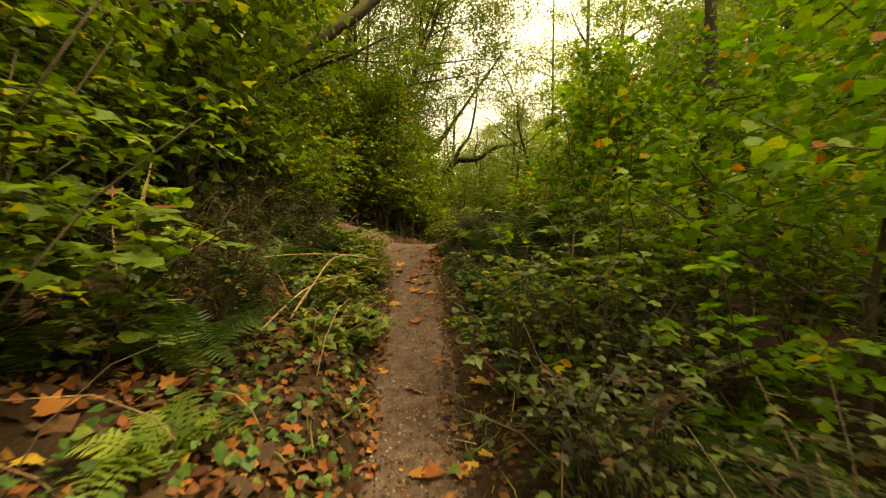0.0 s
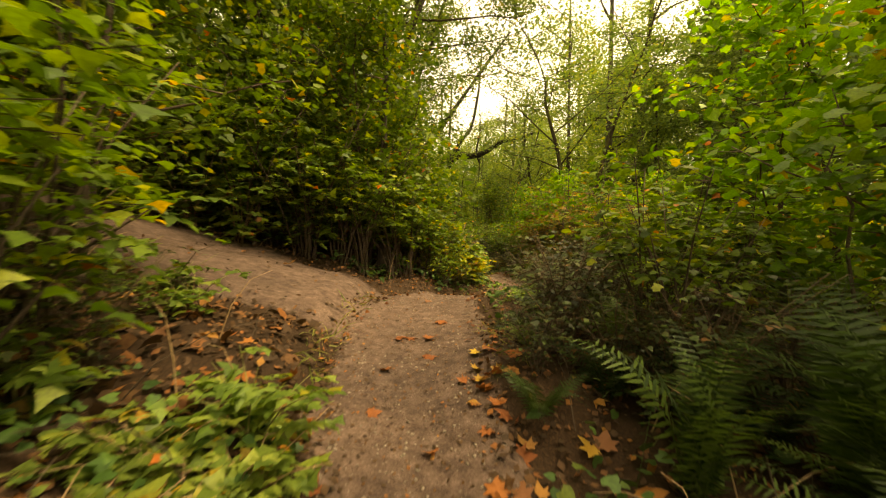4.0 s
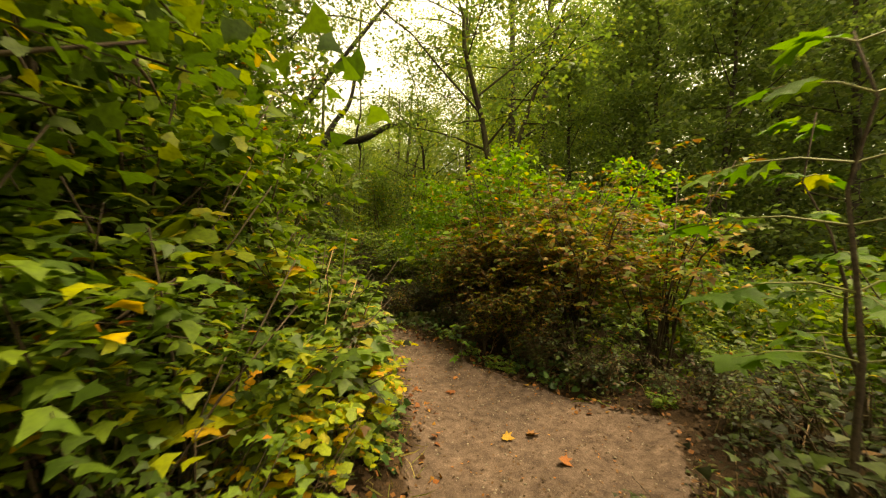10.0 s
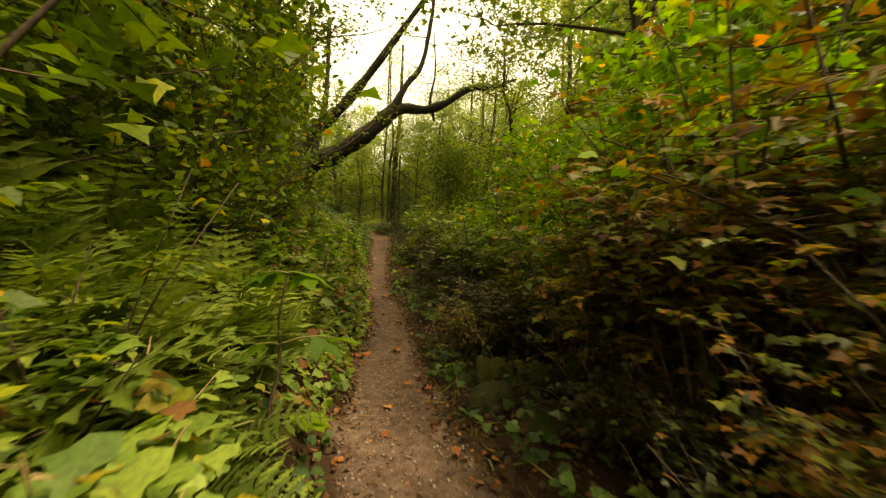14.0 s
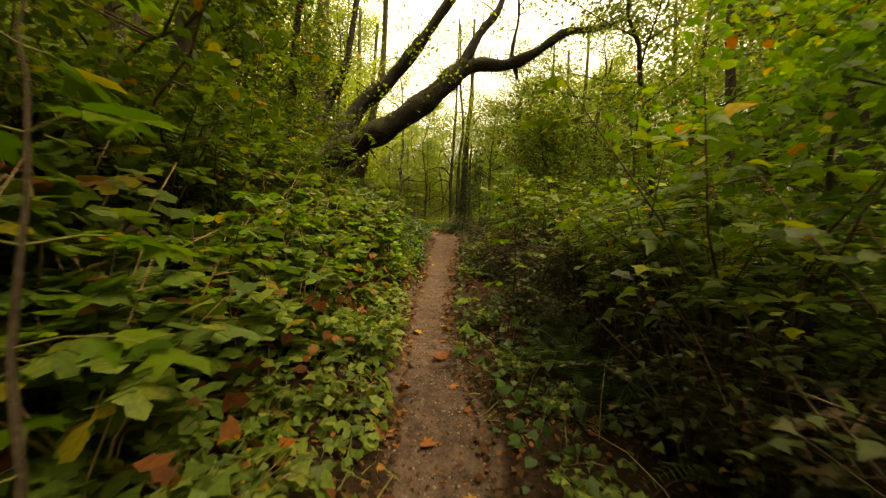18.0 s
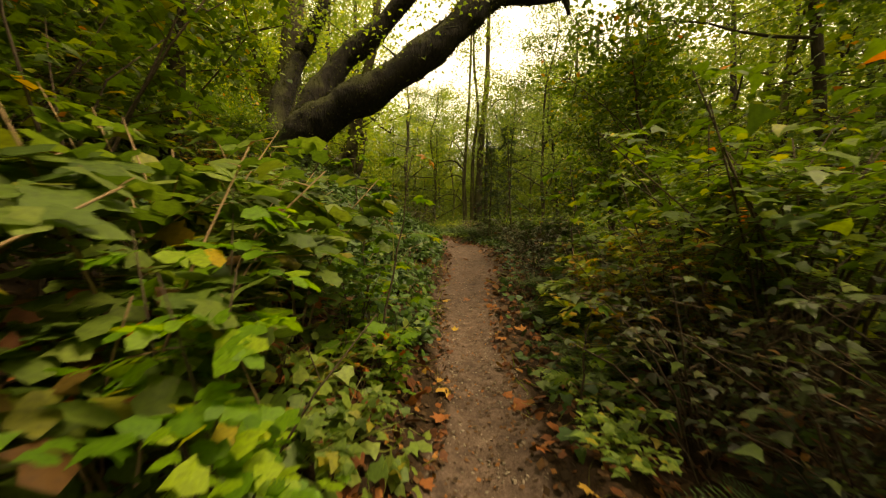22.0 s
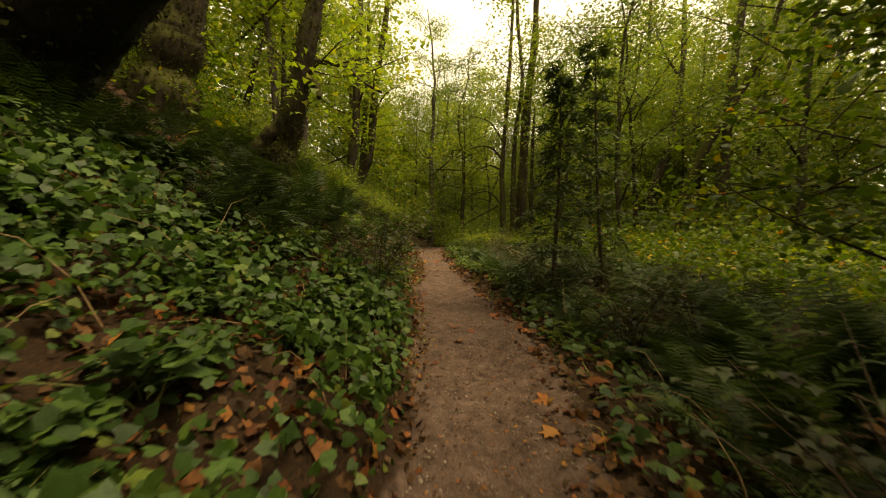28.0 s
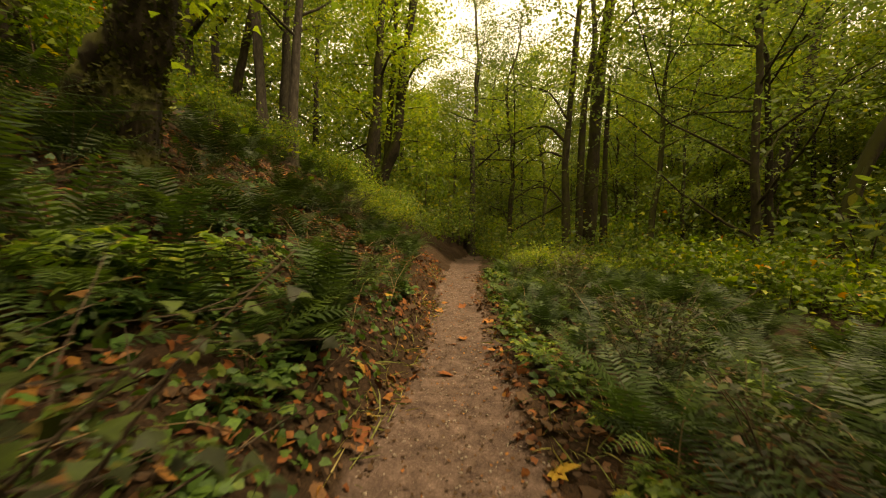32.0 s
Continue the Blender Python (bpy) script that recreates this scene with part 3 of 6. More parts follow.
def tree(seed, h, r, lean, first, limbs, reach, per, label, bark, mat, size=0.16, blade=None, twist=0.25, clump=0.38, group="trees of the wood", subs=5):
    """A tall tree: tapered trunk, limbs with side branches, and loose clusters of leaves."""
    rng = np.random.default_rng(seed)
    root = thing("tree", label, "tree", group)
    n = 14
    t = np.linspace(0, 1, n)
    line = np.column_stack([lean[0] * h * t**1.3, lean[1] * h * t**1.3, h * t])
    line[:, :2] += np.cumsum((rng.random((n, 2)) - 0.5) * twist, axis=0) * t[:, None]
    rad = r * (1 - 0.86 * t) + r * 0.45 * np.exp(-t * h / 0.5)
    v, f = tube(line, rad, 10, 0.14, rng)
    part("trunk", mesh_of("trunk", v, f, bark, True), root)
    ends, twigs = [], []
    for k in range(limbs):
        tt = first + (0.97 - first) * (k + rng.random()) / limbs
        b = along_line(line, np.array([tt]))[0]
        a = k * 2.4 + rng.uniform(-0.5, 0.5)
        ln = reach * (1.2 - 0.75 * tt) * rng.uniform(0.6, 1.2)
        d = np.array([math.cos(a), math.sin(a), rng.uniform(0.1, 0.9)])
        s = np.linspace(0, 1, 7)
        q = b + s[:, None] * d * ln + np.cumsum((rng.random((7, 3)) - 0.5) * 0.12 * ln, axis=0) * s[:, None]
        rr = r * (1 - 0.86 * tt) * 0.45
        part("limb", mesh_of("limb", *tube(q, np.linspace(rr, 0.008, 7), 6), bark, True), root) if subs > 4 and k < 4 else twigs.append(tube(q[::3], np.linspace(rr, 0.008, 3), 4))
        for j in range(subs):
            e0 = along_line(q, np.array([rng.uniform(0.25, 0.98)]))[0]
            a2 = rng.uniform(0, 6.28)
            d2 = np.array([math.cos(a2), math.sin(a2), rng.uniform(-0.2, 0.6)]) * ln * rng.uniform(0.15, 0.4)
            q2 = e0 + np.linspace(0, 1, 4)[:, None] * d2
            q2[:, 2] -= np.linspace(0, 1, 4) ** 2 * 0.15 * ln * rng.random()
            twigs.append(tube(q2[[0, 2, 3]], (0.014, 0.008, 0.003), 3))
            ends += [q2[3], (q2[2] + q2[1]) / 2, q2[2] + (rng.random(3) - 0.5) * 0.5]
    part("branchwork", mesh_of("branchwork", *joined(twigs), bark, True), root)
    v, f = spread(blade or DIAMOND, *limb_leaves(rng, np.array(ends), per, size, clump))
    part("crown", mesh_of("crown", v, f, mat), root)
    return root


def conifer(seed, h, r, label, first=0.15, whorls=32, reach=1.0, mat=None):
    """A young cedar: thin stem, drooping flat sprays."""
    rng = np.random.default_rng(seed)
    root = thing("cedar_sapling", label, "conifer", "")
    n = 12
    t = np.linspace(0, 1, n)
    line = np.column_stack([0.04 * h * np.sin(t * 2), 0 * t, h * t])
    part("trunk", mesh_of("trunk", *tube(line, r * (1 - 0.9 * t), 8, 0.1, rng), M_TWIG, True), root)
    pos, face, tip, sz = [], [], [], []
    for k in range(whorls):
        tt = first + (0.98 - first) * k / whorls
        b = along_line(line, np.array([tt]))[0]
        a = k * 2.4 + rng.uniform(-0.3, 0.3)
        ln = reach * (1.15 - tt) * rng.uniform(0.6, 1.15)
        d = np.array([math.cos(a), math.sin(a), 0])
        s = np.linspace(0, 1, 6)
        q = b + s[:, None] * d * ln + np.array([0, 0, 1]) * (0.25 * s - 0.55 * s**2)[:, None] * ln
        part("branch", mesh_of("branch", *tube(q, np.linspace(0.009, 0.002, 6), 4), M_TWIG, True), root)
        m = 84
        ss = rng.uniform(0.12, 1, m)
        at = along_line(q, np.minimum(ss, 0.999))
        sd = np.cross(d, [0, 0, 1.0]) * np.where(rng.random(m) < 0.5, 1, -1)[:, None]
        pos.append(at + sd * (rng.random(m) * 0.36 * (1.15 - ss) * ln)[:, None] - np.array([0, 0, 1]) * (rng.random(m) * 0.12)[:, None])
        tip.append(d * 0.8 + sd * 0.8 - np.array([0, 0, 0.5]) + rng.normal(0, 0.25, (m, 3)))
        face.append(np.array([0, 0, 1.0]) + rng.normal(0, 0.4, (m, 3)))
        sz.append(0.12 * rng.uniform(0.6, 1.2, m))
    spray = fan([(0, 0), (.1, .2), (.05, .28), (.17, .45), (.06, .52), (.13, .75), (0, 1)], .5, .4)
    v, f = spread(spray, *(np.concatenate(q) for q in (pos, face, tip, sz)))
    part("foliage", mesh_of("foliage", v, f, mat or M_CEDAR), root)
    return root


def thicket(seed, label, w, h, leaves, size, mat, blade=None):
    """A wide patch of far undergrowth: many stems and a rough cover of leaves with hollows."""
    rng = np.random.default_rng(seed)
    wood, c = [], []
    for k in range(11):
        a, d = rng.uniform(0, 6.28), w * math.sqrt(rng.random()) * 0.5
        p = arch(rng, h * rng.uniform(0.6, 1.1), 0.5, rng.uniform(0, 6.28), 5, 0.15) + np.array([math.cos(a) * d, math.sin(a) * d, 0])
        wood.append(tube(p[::2], np.linspace(0.014, 0.003, 3), 3))
        c += list(along_line(p, rng.uniform(0.25, 0.999, 7)))
    c = np.array(c)
    pick = rng.integers(len(c), size=leaves)
    pos = c[pick] + rng.normal(0, 1, (leaves, 3)) * [0.34, 0.34, 0.22]
    pos[:, 2] = np.abs(pos[:, 2])
    face = np.array([0, 0, 1.0]) + rng.normal(0, 0.6, (leaves, 3))
    cover = spread(blade or DIAMOND, pos, face, rng.normal(0, 1, (leaves, 3)) - [0, 0, 0.4], size * rng.uniform(0.6, 1.25, leaves))
    sticks = joined(wood)
    me = mesh_of("thicket", *joined([cover, sticks]), mat)
    me.materials.append(M_TWIG)
    me.polygons.foreach_set("material_index", np.repeat(np.array([0, 1], np.int32), [len(cover[1]), len(sticks[1])]))
    return tagged(new("thicket", me), label, "undergrowth", kind="stuff")


# one or more of each kind, to be set out along the trail
SHRUBS = [shrub(100 + k, "dense green leafy shrub with thin brown stems beside the trail", "shrub", 2.0, 0.85, 6, 15, 9, TRIDENT, 0.096, M_SHRUB, 0.12, 0.5) for k in range(5)]
BRIARS = [shrub(120 + k, "thicket of green bramble with pale lobed leaves", "bramble", 1.5, 0.9, 6, 11, 7, PALM, 0.145, M_SNOW, 0.08, 0.45, M_CANE, "bramble") for k in range(4)]
AUTUMNS = [shrub(140 + k, "bushy shrub turning brown, orange and yellow", "shrub", 2.2, 0.85, 7, 17, 10, TRIDENT, 0.068, M_AUTUMN, 0.38, 0.45) for k in range(3)]
LEGGY = [shrub(190 + k, "shaded shrub with bare brown stems below and green leaves above", "shrub", 1.9, 0.9, 10, 11, 7, TRIDENT, 0.09, M_SHRUB, 0.5, 0.5) for k in range(4)]
LEGAUT = [shrub(195 + k, "tall shrub with bare stems and brown and yellow leaves above", "shrub", 2.3, 0.9, 10, 12, 9, TRIDENT, 0.072, M_AUTUMN, 0.6, 0.5) for k in range(2)]
TWIGGY = [shrub(500 + k, "tangled brush of bare brown stems with few withered leaves, darkened as shade", "brush", 1.25, 0.75, 12, 9, 4, TRIDENT, 0.07, M_BRUSH, 0.25, 0.42, M_DRYSTEM if k % 2 else None, "brush", True) for k in range(4)]
BARED = [shrub(510 + k, "shaded shrub of dark bare stems under a few maple leaves", "shrub", 2.0, 0.6, 9, 10, 6, PALM, 0.075, M_SHRUB, 0.62, 0.45, None, "shrub", True) for k in range(3)]
YELLOWS = [shrub(150 + k, "tall shrub with broad yellow and green lobed leaves", "shrub", 1.9, 0.75, 5, 11, 6, PALM, 0.14, M_YELLOW) for k in range(3)]
GREENS = [shrub(155 + k, "tall shrub with bright green lobed maple leaves", "shrub", 2.1, 0.8, 6, 12, 7, PALM, 0.125, M_MAPLE, 0.12, 0.5) for k in range(3)]
LOWS = [shrub(160 + k, "low leafy undergrowth plant at the trail edge", "undergrowth", 0.55, 0.42, 6, 7, 6, TRIDENT, 0.1, M_SNOW, 0.1, 0.25, M_STEM, "undergrowth") for k in range(4)]
MOUNDS = [shrub(170 + k, "low mound of yellowish green creeper leaves", "undergrowth", 0.42, 0.45, 8, 7, 7, TRIDENT, 0.085, M_MOUND, 0.05, 0.22, M_CANE, "undergrowth") for k in range(3)]
IVYTUFT = [shrub(175 + k, "low tuft of dark green ground herb leaves on the bank", "undergrowth", 0.34, 0.3, 6, 6, 4, PALM, 0.088, M_IVY, 0.35, 0.16, M_STEM, "undergrowth") for k in range(3)]
THICKS = [thicket(180 + k, "green thicket of undergrowth under the trees", 2.6, 1.7, 1300, 0.115, M_SHRUB, TRIDENT) for k in range(3)]
PALES = [thicket(185 + k, "yellow green thicket under the far trees", 3.2, 1.9, 1500, 0.135, M_MIDCAN, OVAL) for k in range(3)]
PALEY = [thicket(188 + k, "yellow green low brush at the trail end", 2.6, 1.7, 1300, 0.12, M_CANOPY, OVAL) for k in range(2)]
SWORDS = [fern(200 + k, "sword", 11 + k, 0.95, (10, 50), "large dark green sword fern with arching fronds", dry=3 if k == 1 else 0) for k in range(4)]
LADIES = [fern(210 + k, "lady", 11 + k, 0.8, (10, 48), "pale green lacy lady fern") for k in range(3)]
def whole_fern(seed, fronds, length, label):
    """A fern on the far slope as one mesh."""
    rng = np.random.default_rng(seed)
    bits = []
    for k in range(fronds):
        me = FRONDS["sword"][rng.integers(4)]
        v, f = np.empty(len(me.vertices) * 3), np.empty(len(me.loops), int)
        me.vertices.foreach_get("co", v)
        me.loops.foreach_get("vertex_index", f)
        m = np.array(pose(0, 0, 0, 0, 0, k * 360 / fronds + rng.uniform(-18, 18)) @ pose(0, 0.03, 0.03, rng.uniform(5, 50), rng.uniform(-12, 12), 0) @ Matrix.Scale(length * rng.uniform(0.65, 1.1), 4))
        bits.append((v.reshape(-1, 3) @ m[:3, :3].T + m[:3, 3], f.reshape(-1, 3)))
    return tagged(new("fern", mesh_of("fern", *joined(bits), M_FERN)), label, "fern", "ferns beside the trail")


FARFERN = [whole_fern(260 + k, 11 + k, 0.95, "dark green sword fern on the forest slope") for k in range(3)]
SMALLS = [fern(220 + k, "small", 5, 0.42, (-5, 25), "small green fern in the ground ivy") for k in range(2)]
DRYFERN = [fern(230 + k, "dry", 7, 0.7, (-40, 0), "withered brown hanging fern") for k in range(2)]
SAPS = [sapling(240 + k, 2.1 + 0.25 * k, 48, 0.17, "young maple with bright green lobed leaves", 0.6) for k in range(3)]
TALLSAP = [sapling(245 + k, 2.5 + 0.2 * k, 46, 0.15, "young maple with thin bare stem and bright green leaves above", 0.7, 0.5, 0.12) for k in range(2)]
SMALLSAP = [sapling(250 + k, 0.7, 14, 0.13, "maple seedling with a few bright green leaves", 0.22, 0.3) for k in range(3)]
TALLS = [tree(300 + k, 17 + k, 0.2 + 0.02 * k, (0.02 * (k - 2), 0.01), 0.26, 13, 4.6, 34, "tall slender grey maple with yellow green leaves", M_BARK, M_MIDCAN, 0.14, OVAL, 0.7, clump=0.5) for k in range(4)]
HIGHS = [tree(310 + k, 15 + k, 0.17, (0.03 * (1 - k), -0.02), 0.48, 11, 4.6, 24, "tall maple with its leafy crown over the trail", M_BARK, M_MIDCAN, 0.135, TRIDENT, clump=0.5) for k in range(2)]
FARS = [tree(320 + k, 23 + 2 * k, 0.26, (0.01, 0.02 * (k - 1)), 0.05, 24, 5.2, 42, "tall leafy tree in the far wood", M_BARK, M_CANOPY_HAZE, 0.33, None, 0.8, clump=0.95, subs=4) for k in range(3)]
FARY = [tree(330 + k, 22 + 2 * k, 0.26, (0.01, 0.02 * (k - 1)), 0.06, 24, 5.0, 44, "tall leafy yellow green tree in the far wood", M_BARK, M_CANOPY, 0.25, clump=0.85, subs=4) for k in range(2)]
OVERS = [tree(340 + k, 6.0, 0.06, (0.1, 0.04), 0.12, 15, 2.4, 15, "understorey tree with overhanging green leafy boughs", M_TWIG, M_SHRUB, 0.115, PALM, clump=0.32, group="understorey trees") for k in range(3)]
BRIGHTS = [tree(350 + k, 5.2, 0.05, (0.1, -0.08), 0.14, 13, 2.1, 11, "vine maple with bright yellow green leaves", M_TWIG, M_MAPLE, 0.14, PALM, clump=0.3, group="understorey trees") for k in range(2)]
CROWNED = [tree(390 + k, 12.5, 0.13, (0.12, 0.03), 0.36, 16, 4.4, 15, "maple with a fine leafy crown arching high over the trail", M_MOSSY, M_MIDCAN, 0.13, TRIDENT, 0.8, clump=0.45, subs=7) for k in range(2)]
LACY = [tree(360 + k, 15 + 2 * k, 0.15, (0.02 * (k - 1), 0.02), 0.1, 22, 4.2, 12, "slender forest tree with fine bare twigs and thin leaves", M_MOSSY, M_CANOPY_HAZE, 0.15, OVAL, 0.9, clump=0.45, subs=8) for k in range(3)]
SPARSE = [tree(380 + k, 15, 0.13, (0.2 + 0.06 * k, -0.04), 0.42, 17, 5.4, 22, "slender dark maple with thin fine foliage against the sky", M_MOSSY, M_MIDCAN, 0.12, TRIDENT, 1.0, clump=0.27, subs=9) for k in range(2)]
TALLADY = [fern(214 + k, "lady", 14, 1.2, (38, 74), "tall pale green lacy lady fern leaning over the trail edge") for k in range(2)]
ARCHES = [tree(370 + k, 9.5, 0.08, (0.06 * (1 - 2 * k), -0.03), 0.36, 17, 3.6, 20, "slender maple arching its fine leafy boughs over the trail", M_MOSSY, M_MIDCAN, 0.115, TRIDENT, 0.7, clump=0.4) for k in range(2)]
TALLSWORD = [fern(270 + k, "sword", 17, 1.25, (38, 78), "large upright sword fern standing at the trail edge") for k in range(2)]


# ---- large trees with a shape of their own ----
def stem_tree(name, label, seed, stems, bark, mat, leaf=0.17, per=16, clump=0.4, tufts=0):
    """A tree given by its stems: each a line of points in the world with its thickness at foot and tip."""
    rng = np.random.default_rng(seed)
    root = thing(name, label, "tree", "trees of the wood")
    foot = Vector(stems[0][0][0])
    root.matrix_basis = Matrix.Translation(foot)
    ends = []
    for k, (pts, r0, r1, sprigs) in enumerate(stems):
        thick = r0 > 0.24
        p = bent(np.array(pts, float) - np.array(foot), (12 if thick else 5) * len(pts))
        p[1:] += (rng.random((len(p) - 1, 3)) - 0.5) * r0 * (0.0 if thick else 0.14)
        rad = np.linspace(r0, r1, len(p)) * (1 + 0.1 * np.sin(np.linspace(0, 1, len(p)) * len(pts) * 4.4 + seed))
        if k == 0:
            rad += r0 * 0.5 * np.exp(-np.arange(len(p)) / (3.5 if thick else 1.3))
        v, f = tube(p, rad, 20 if thick else 12 if r0 > 0.1 else 7, 0.16 if not thick else 0.05, rng)
        if thick:
            c = np.concatenate([np.repeat(p, 20, axis=0), p[-1:]])
            lump = value_noise(v[:, 0] * 3 + v[:, 2] * 2.3, v[:, 1] * 3 - v[:, 2] * 1.4, seed) * 0.14 + value_noise(v[:, 0] * 9, v[:, 2] * 7 + v[:, 1] * 9, seed + 1) * 0.07
            v = c + (v - c) * (1 + lump)[:, None]
        me = mesh_of("trunk" if k == 0 else "limb", v, f, bark, True)
        limb = part("trunk" if k == 0 else "limb", me, root)
        if thick and tufts:
            pick = rng.integers(len(v) - 40, size=tufts)
            out = unit(v[pick] - c[pick]) + [0, 0, 0.5]
            pos = v[pick] + rng.normal(0, 0.03, (tufts, 3))
            part("moss", mesh_of("moss", *spread(DIAMOND, pos, rng.normal(0, 1, (tufts, 3)), out + rng.normal(0, 0.5, (tufts, 3)), rng.uniform(0.025, 0.07, tufts)), M_MOSS if bark == M_DARK else M_MOSSB), limb)
        for j in range(sprigs):
            b = along_line(p, np.array([rng.uniform(0.35, 1.0) * 0.999]))[0]
            a = rng.uniform(0, 6.28)
            d = np.array([math.cos(a), math.sin(a), rng.uniform(0.0, 0.7)]) * rng.uniform(0.6, 1.9)
            s = np.linspace(0, 1, 5)
            q = b + s[:, None] * d + np.cumsum((rng.random((5, 3)) - 0.5) * 0.25, axis=0) * s[:, None]
            part("branch", mesh_of("branch", *tube(q, np.linspace(min(0.03, r1 * 0.7 + 0.008), 0.004, 5), 5), bark, True), root)
            ends += [q[4], q[3] + (rng.random(3) - 0.5) * 0.4, q[4] + (rng.random(3) - 0.5) * 0.7]
    if ends and per:
        v, f = spread(TRIDENT if leaf < 0.18 else DIAMOND, *limb_leaves(rng, np.array(ends), per, leaf, clump))
        part("crown", mesh_of("crown", v, f, mat), root)
    return root


BM = (-4.7, 35.0, H(-4.7, 35) - .8)
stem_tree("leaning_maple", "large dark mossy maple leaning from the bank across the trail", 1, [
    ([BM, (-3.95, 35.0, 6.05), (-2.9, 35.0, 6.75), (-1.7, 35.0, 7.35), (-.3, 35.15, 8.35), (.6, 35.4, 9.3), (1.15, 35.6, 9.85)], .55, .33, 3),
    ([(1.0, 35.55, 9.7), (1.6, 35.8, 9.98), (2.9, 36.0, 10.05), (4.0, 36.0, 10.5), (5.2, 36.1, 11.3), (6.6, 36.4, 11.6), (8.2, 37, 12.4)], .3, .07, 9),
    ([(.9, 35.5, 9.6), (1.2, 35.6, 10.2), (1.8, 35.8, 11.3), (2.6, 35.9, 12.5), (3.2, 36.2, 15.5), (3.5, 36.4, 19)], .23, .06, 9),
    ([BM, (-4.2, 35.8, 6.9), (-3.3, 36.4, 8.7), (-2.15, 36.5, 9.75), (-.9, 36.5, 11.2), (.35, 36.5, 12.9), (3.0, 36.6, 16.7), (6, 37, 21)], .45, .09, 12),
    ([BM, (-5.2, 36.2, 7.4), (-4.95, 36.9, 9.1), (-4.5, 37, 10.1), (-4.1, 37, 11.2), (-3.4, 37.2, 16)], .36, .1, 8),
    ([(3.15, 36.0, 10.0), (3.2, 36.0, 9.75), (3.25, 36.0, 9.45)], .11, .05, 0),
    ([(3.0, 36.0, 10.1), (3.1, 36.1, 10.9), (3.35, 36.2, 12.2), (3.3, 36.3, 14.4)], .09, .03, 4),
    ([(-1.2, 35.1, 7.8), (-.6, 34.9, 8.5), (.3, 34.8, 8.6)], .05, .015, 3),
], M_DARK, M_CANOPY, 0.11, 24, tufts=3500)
ML = (-4.45, 39.5, H(-4.45, 39.5) - .6)
stem_tree("mossy_tree", "mossy dark maple trunk leaning out of the slope", 2, [
    ([ML, (-4.45, 39.5, 5.9), (-4.3, 39.5, 6.5), (-4.0, 39.5, 7.6), (-3.7, 39.6, 9.3), (-3.2, 39.8, 12), (-3.0, 40, 17)], .3, .12, 10),
    ([(-4.15, 39.6, 7.7), (-4.5, 40.4, 8.55), (-4.4, 41.2, 8.9), (-3.9, 41.5, 8.85), (-3.4, 41.3, 8.35), (-2.8, 41.2, 7.95)], .11, .03, 3),
    ([(-4.25, 39.45, 6.7), (-4.6, 39.4, 6.45), (-4.9, 39.4, 6.2), (-5.25, 39.4, 5.7)], .2, .17, 0),
    ([(-3.95, 39.5, 7.7), (-3.6, 39.45, 7.45), (-3.5, 39.4, 7.15)], .12, .05, 0),
], M_MOSSY, M_CANOPY, 0.14, 22, tufts=6000)
MT = (-7.1, 39.1, H(-7.1, 39.1) - 1.3)
stem_tree("mossy_tree", "very thick mossy old maple on the steep slope", 3, [
    ([MT, (-7.05, 39.1, 7.6), (-6.8, 39.1, 8.5), (-6.4, 39.2, 10.5), (-6.0, 39.4, 18)], .75, .25, 10),
    ([(-6.9, 39.1, 8.2), (-7.6, 39.4, 9.6), (-8.2, 39.6, 12)], .35, .1, 5),
], M_MOSSY, M_CANOPY, 0.14, 22, tufts=7000)


def grove(x, y, r, h, label, seed, lean=(0, 0), bark=None, sprigs=10, twin=0.0):
    """A tall forest trunk standing on the ground, with twigs and leaves from mid height up."""
    z = H(x, y) - 0.1
    top = (x + lean[0], y + lean[1], z + h)
    pts = [(x, y, z), (x + lean[0] * .12, y + lean[1] * .12, z + h * .2), (x + lean[0] * .4, y + lean[1] * .4, z + h * .5), top]
    stems = [(pts, r, r * 0.3, sprigs)]
    rng = random.Random(seed)
    for k in range(5):
        a, hz = rng.uniform(0, 6.28), z + h * rng.uniform(0.18, 0.75)
        f = (hz - z) / h
        bx, by = x + lean[0] * f**1.2, y + lean[1] * f**1.2
        ln = rng.uniform(1.4, 3.2)
        stems.append(([(bx, by, hz), (bx + math.cos(a) * ln * .5, by + math.sin(a) * ln * .5, hz + ln * .3), (bx + math.cos(a) * ln, by + math.sin(a) * ln, hz + ln * rng.uniform(.3, .9))], r * 0.3, 0.02, 3))
    if twin:
        stems.append(([(x, y, z), (x + twin * .5, y + .2, z + h * .25), (x + twin, y + .3, z + h * .6), (x + twin * 1.3, y + .2, z + h * .95)], r * 0.75, r * 0.25, sprigs))
    return stem_tree("maple_tree", label, seed, stems, bark or M_BARK, M_CANOPY, 0.16, 32, 0.5)


LG = "tall grey maple trunk with yellow green leaves"
stem_tree("leaning_tree", "dark mossy leaning trunk overhanging the bank", 4, [
    ([(-4.6, 6.6, H(-4.6, 6.6) - .3), (-4.0, 6.9, 3.6), (-3.0, 7.4, 5.2), (-1.9, 8.2, 6.6), (-.8, 9.2, 8.6), (0, 10, 11)], .2, .07, 9),
    ([(-3.6, 7.1, 4.3), (-2.6, 6.9, 4.7), (-1.7, 6.7, 4.9), (-1.0, 6.8, 5.3)], .06, .015, 5),
], M_MOSSY, M_SHRUB, .1)
def maple(label, seed, stems, bark=None, leaf=0.16, per=30):
    """A tall maple given by the lines of its stems."""
    return stem_tree("maple_tree", label, seed, stems, bark or M_BARK, M_CANOPY, leaf, per, 0.5)


def foot(x, y):
    return (x, y, H(x, y) - .15)


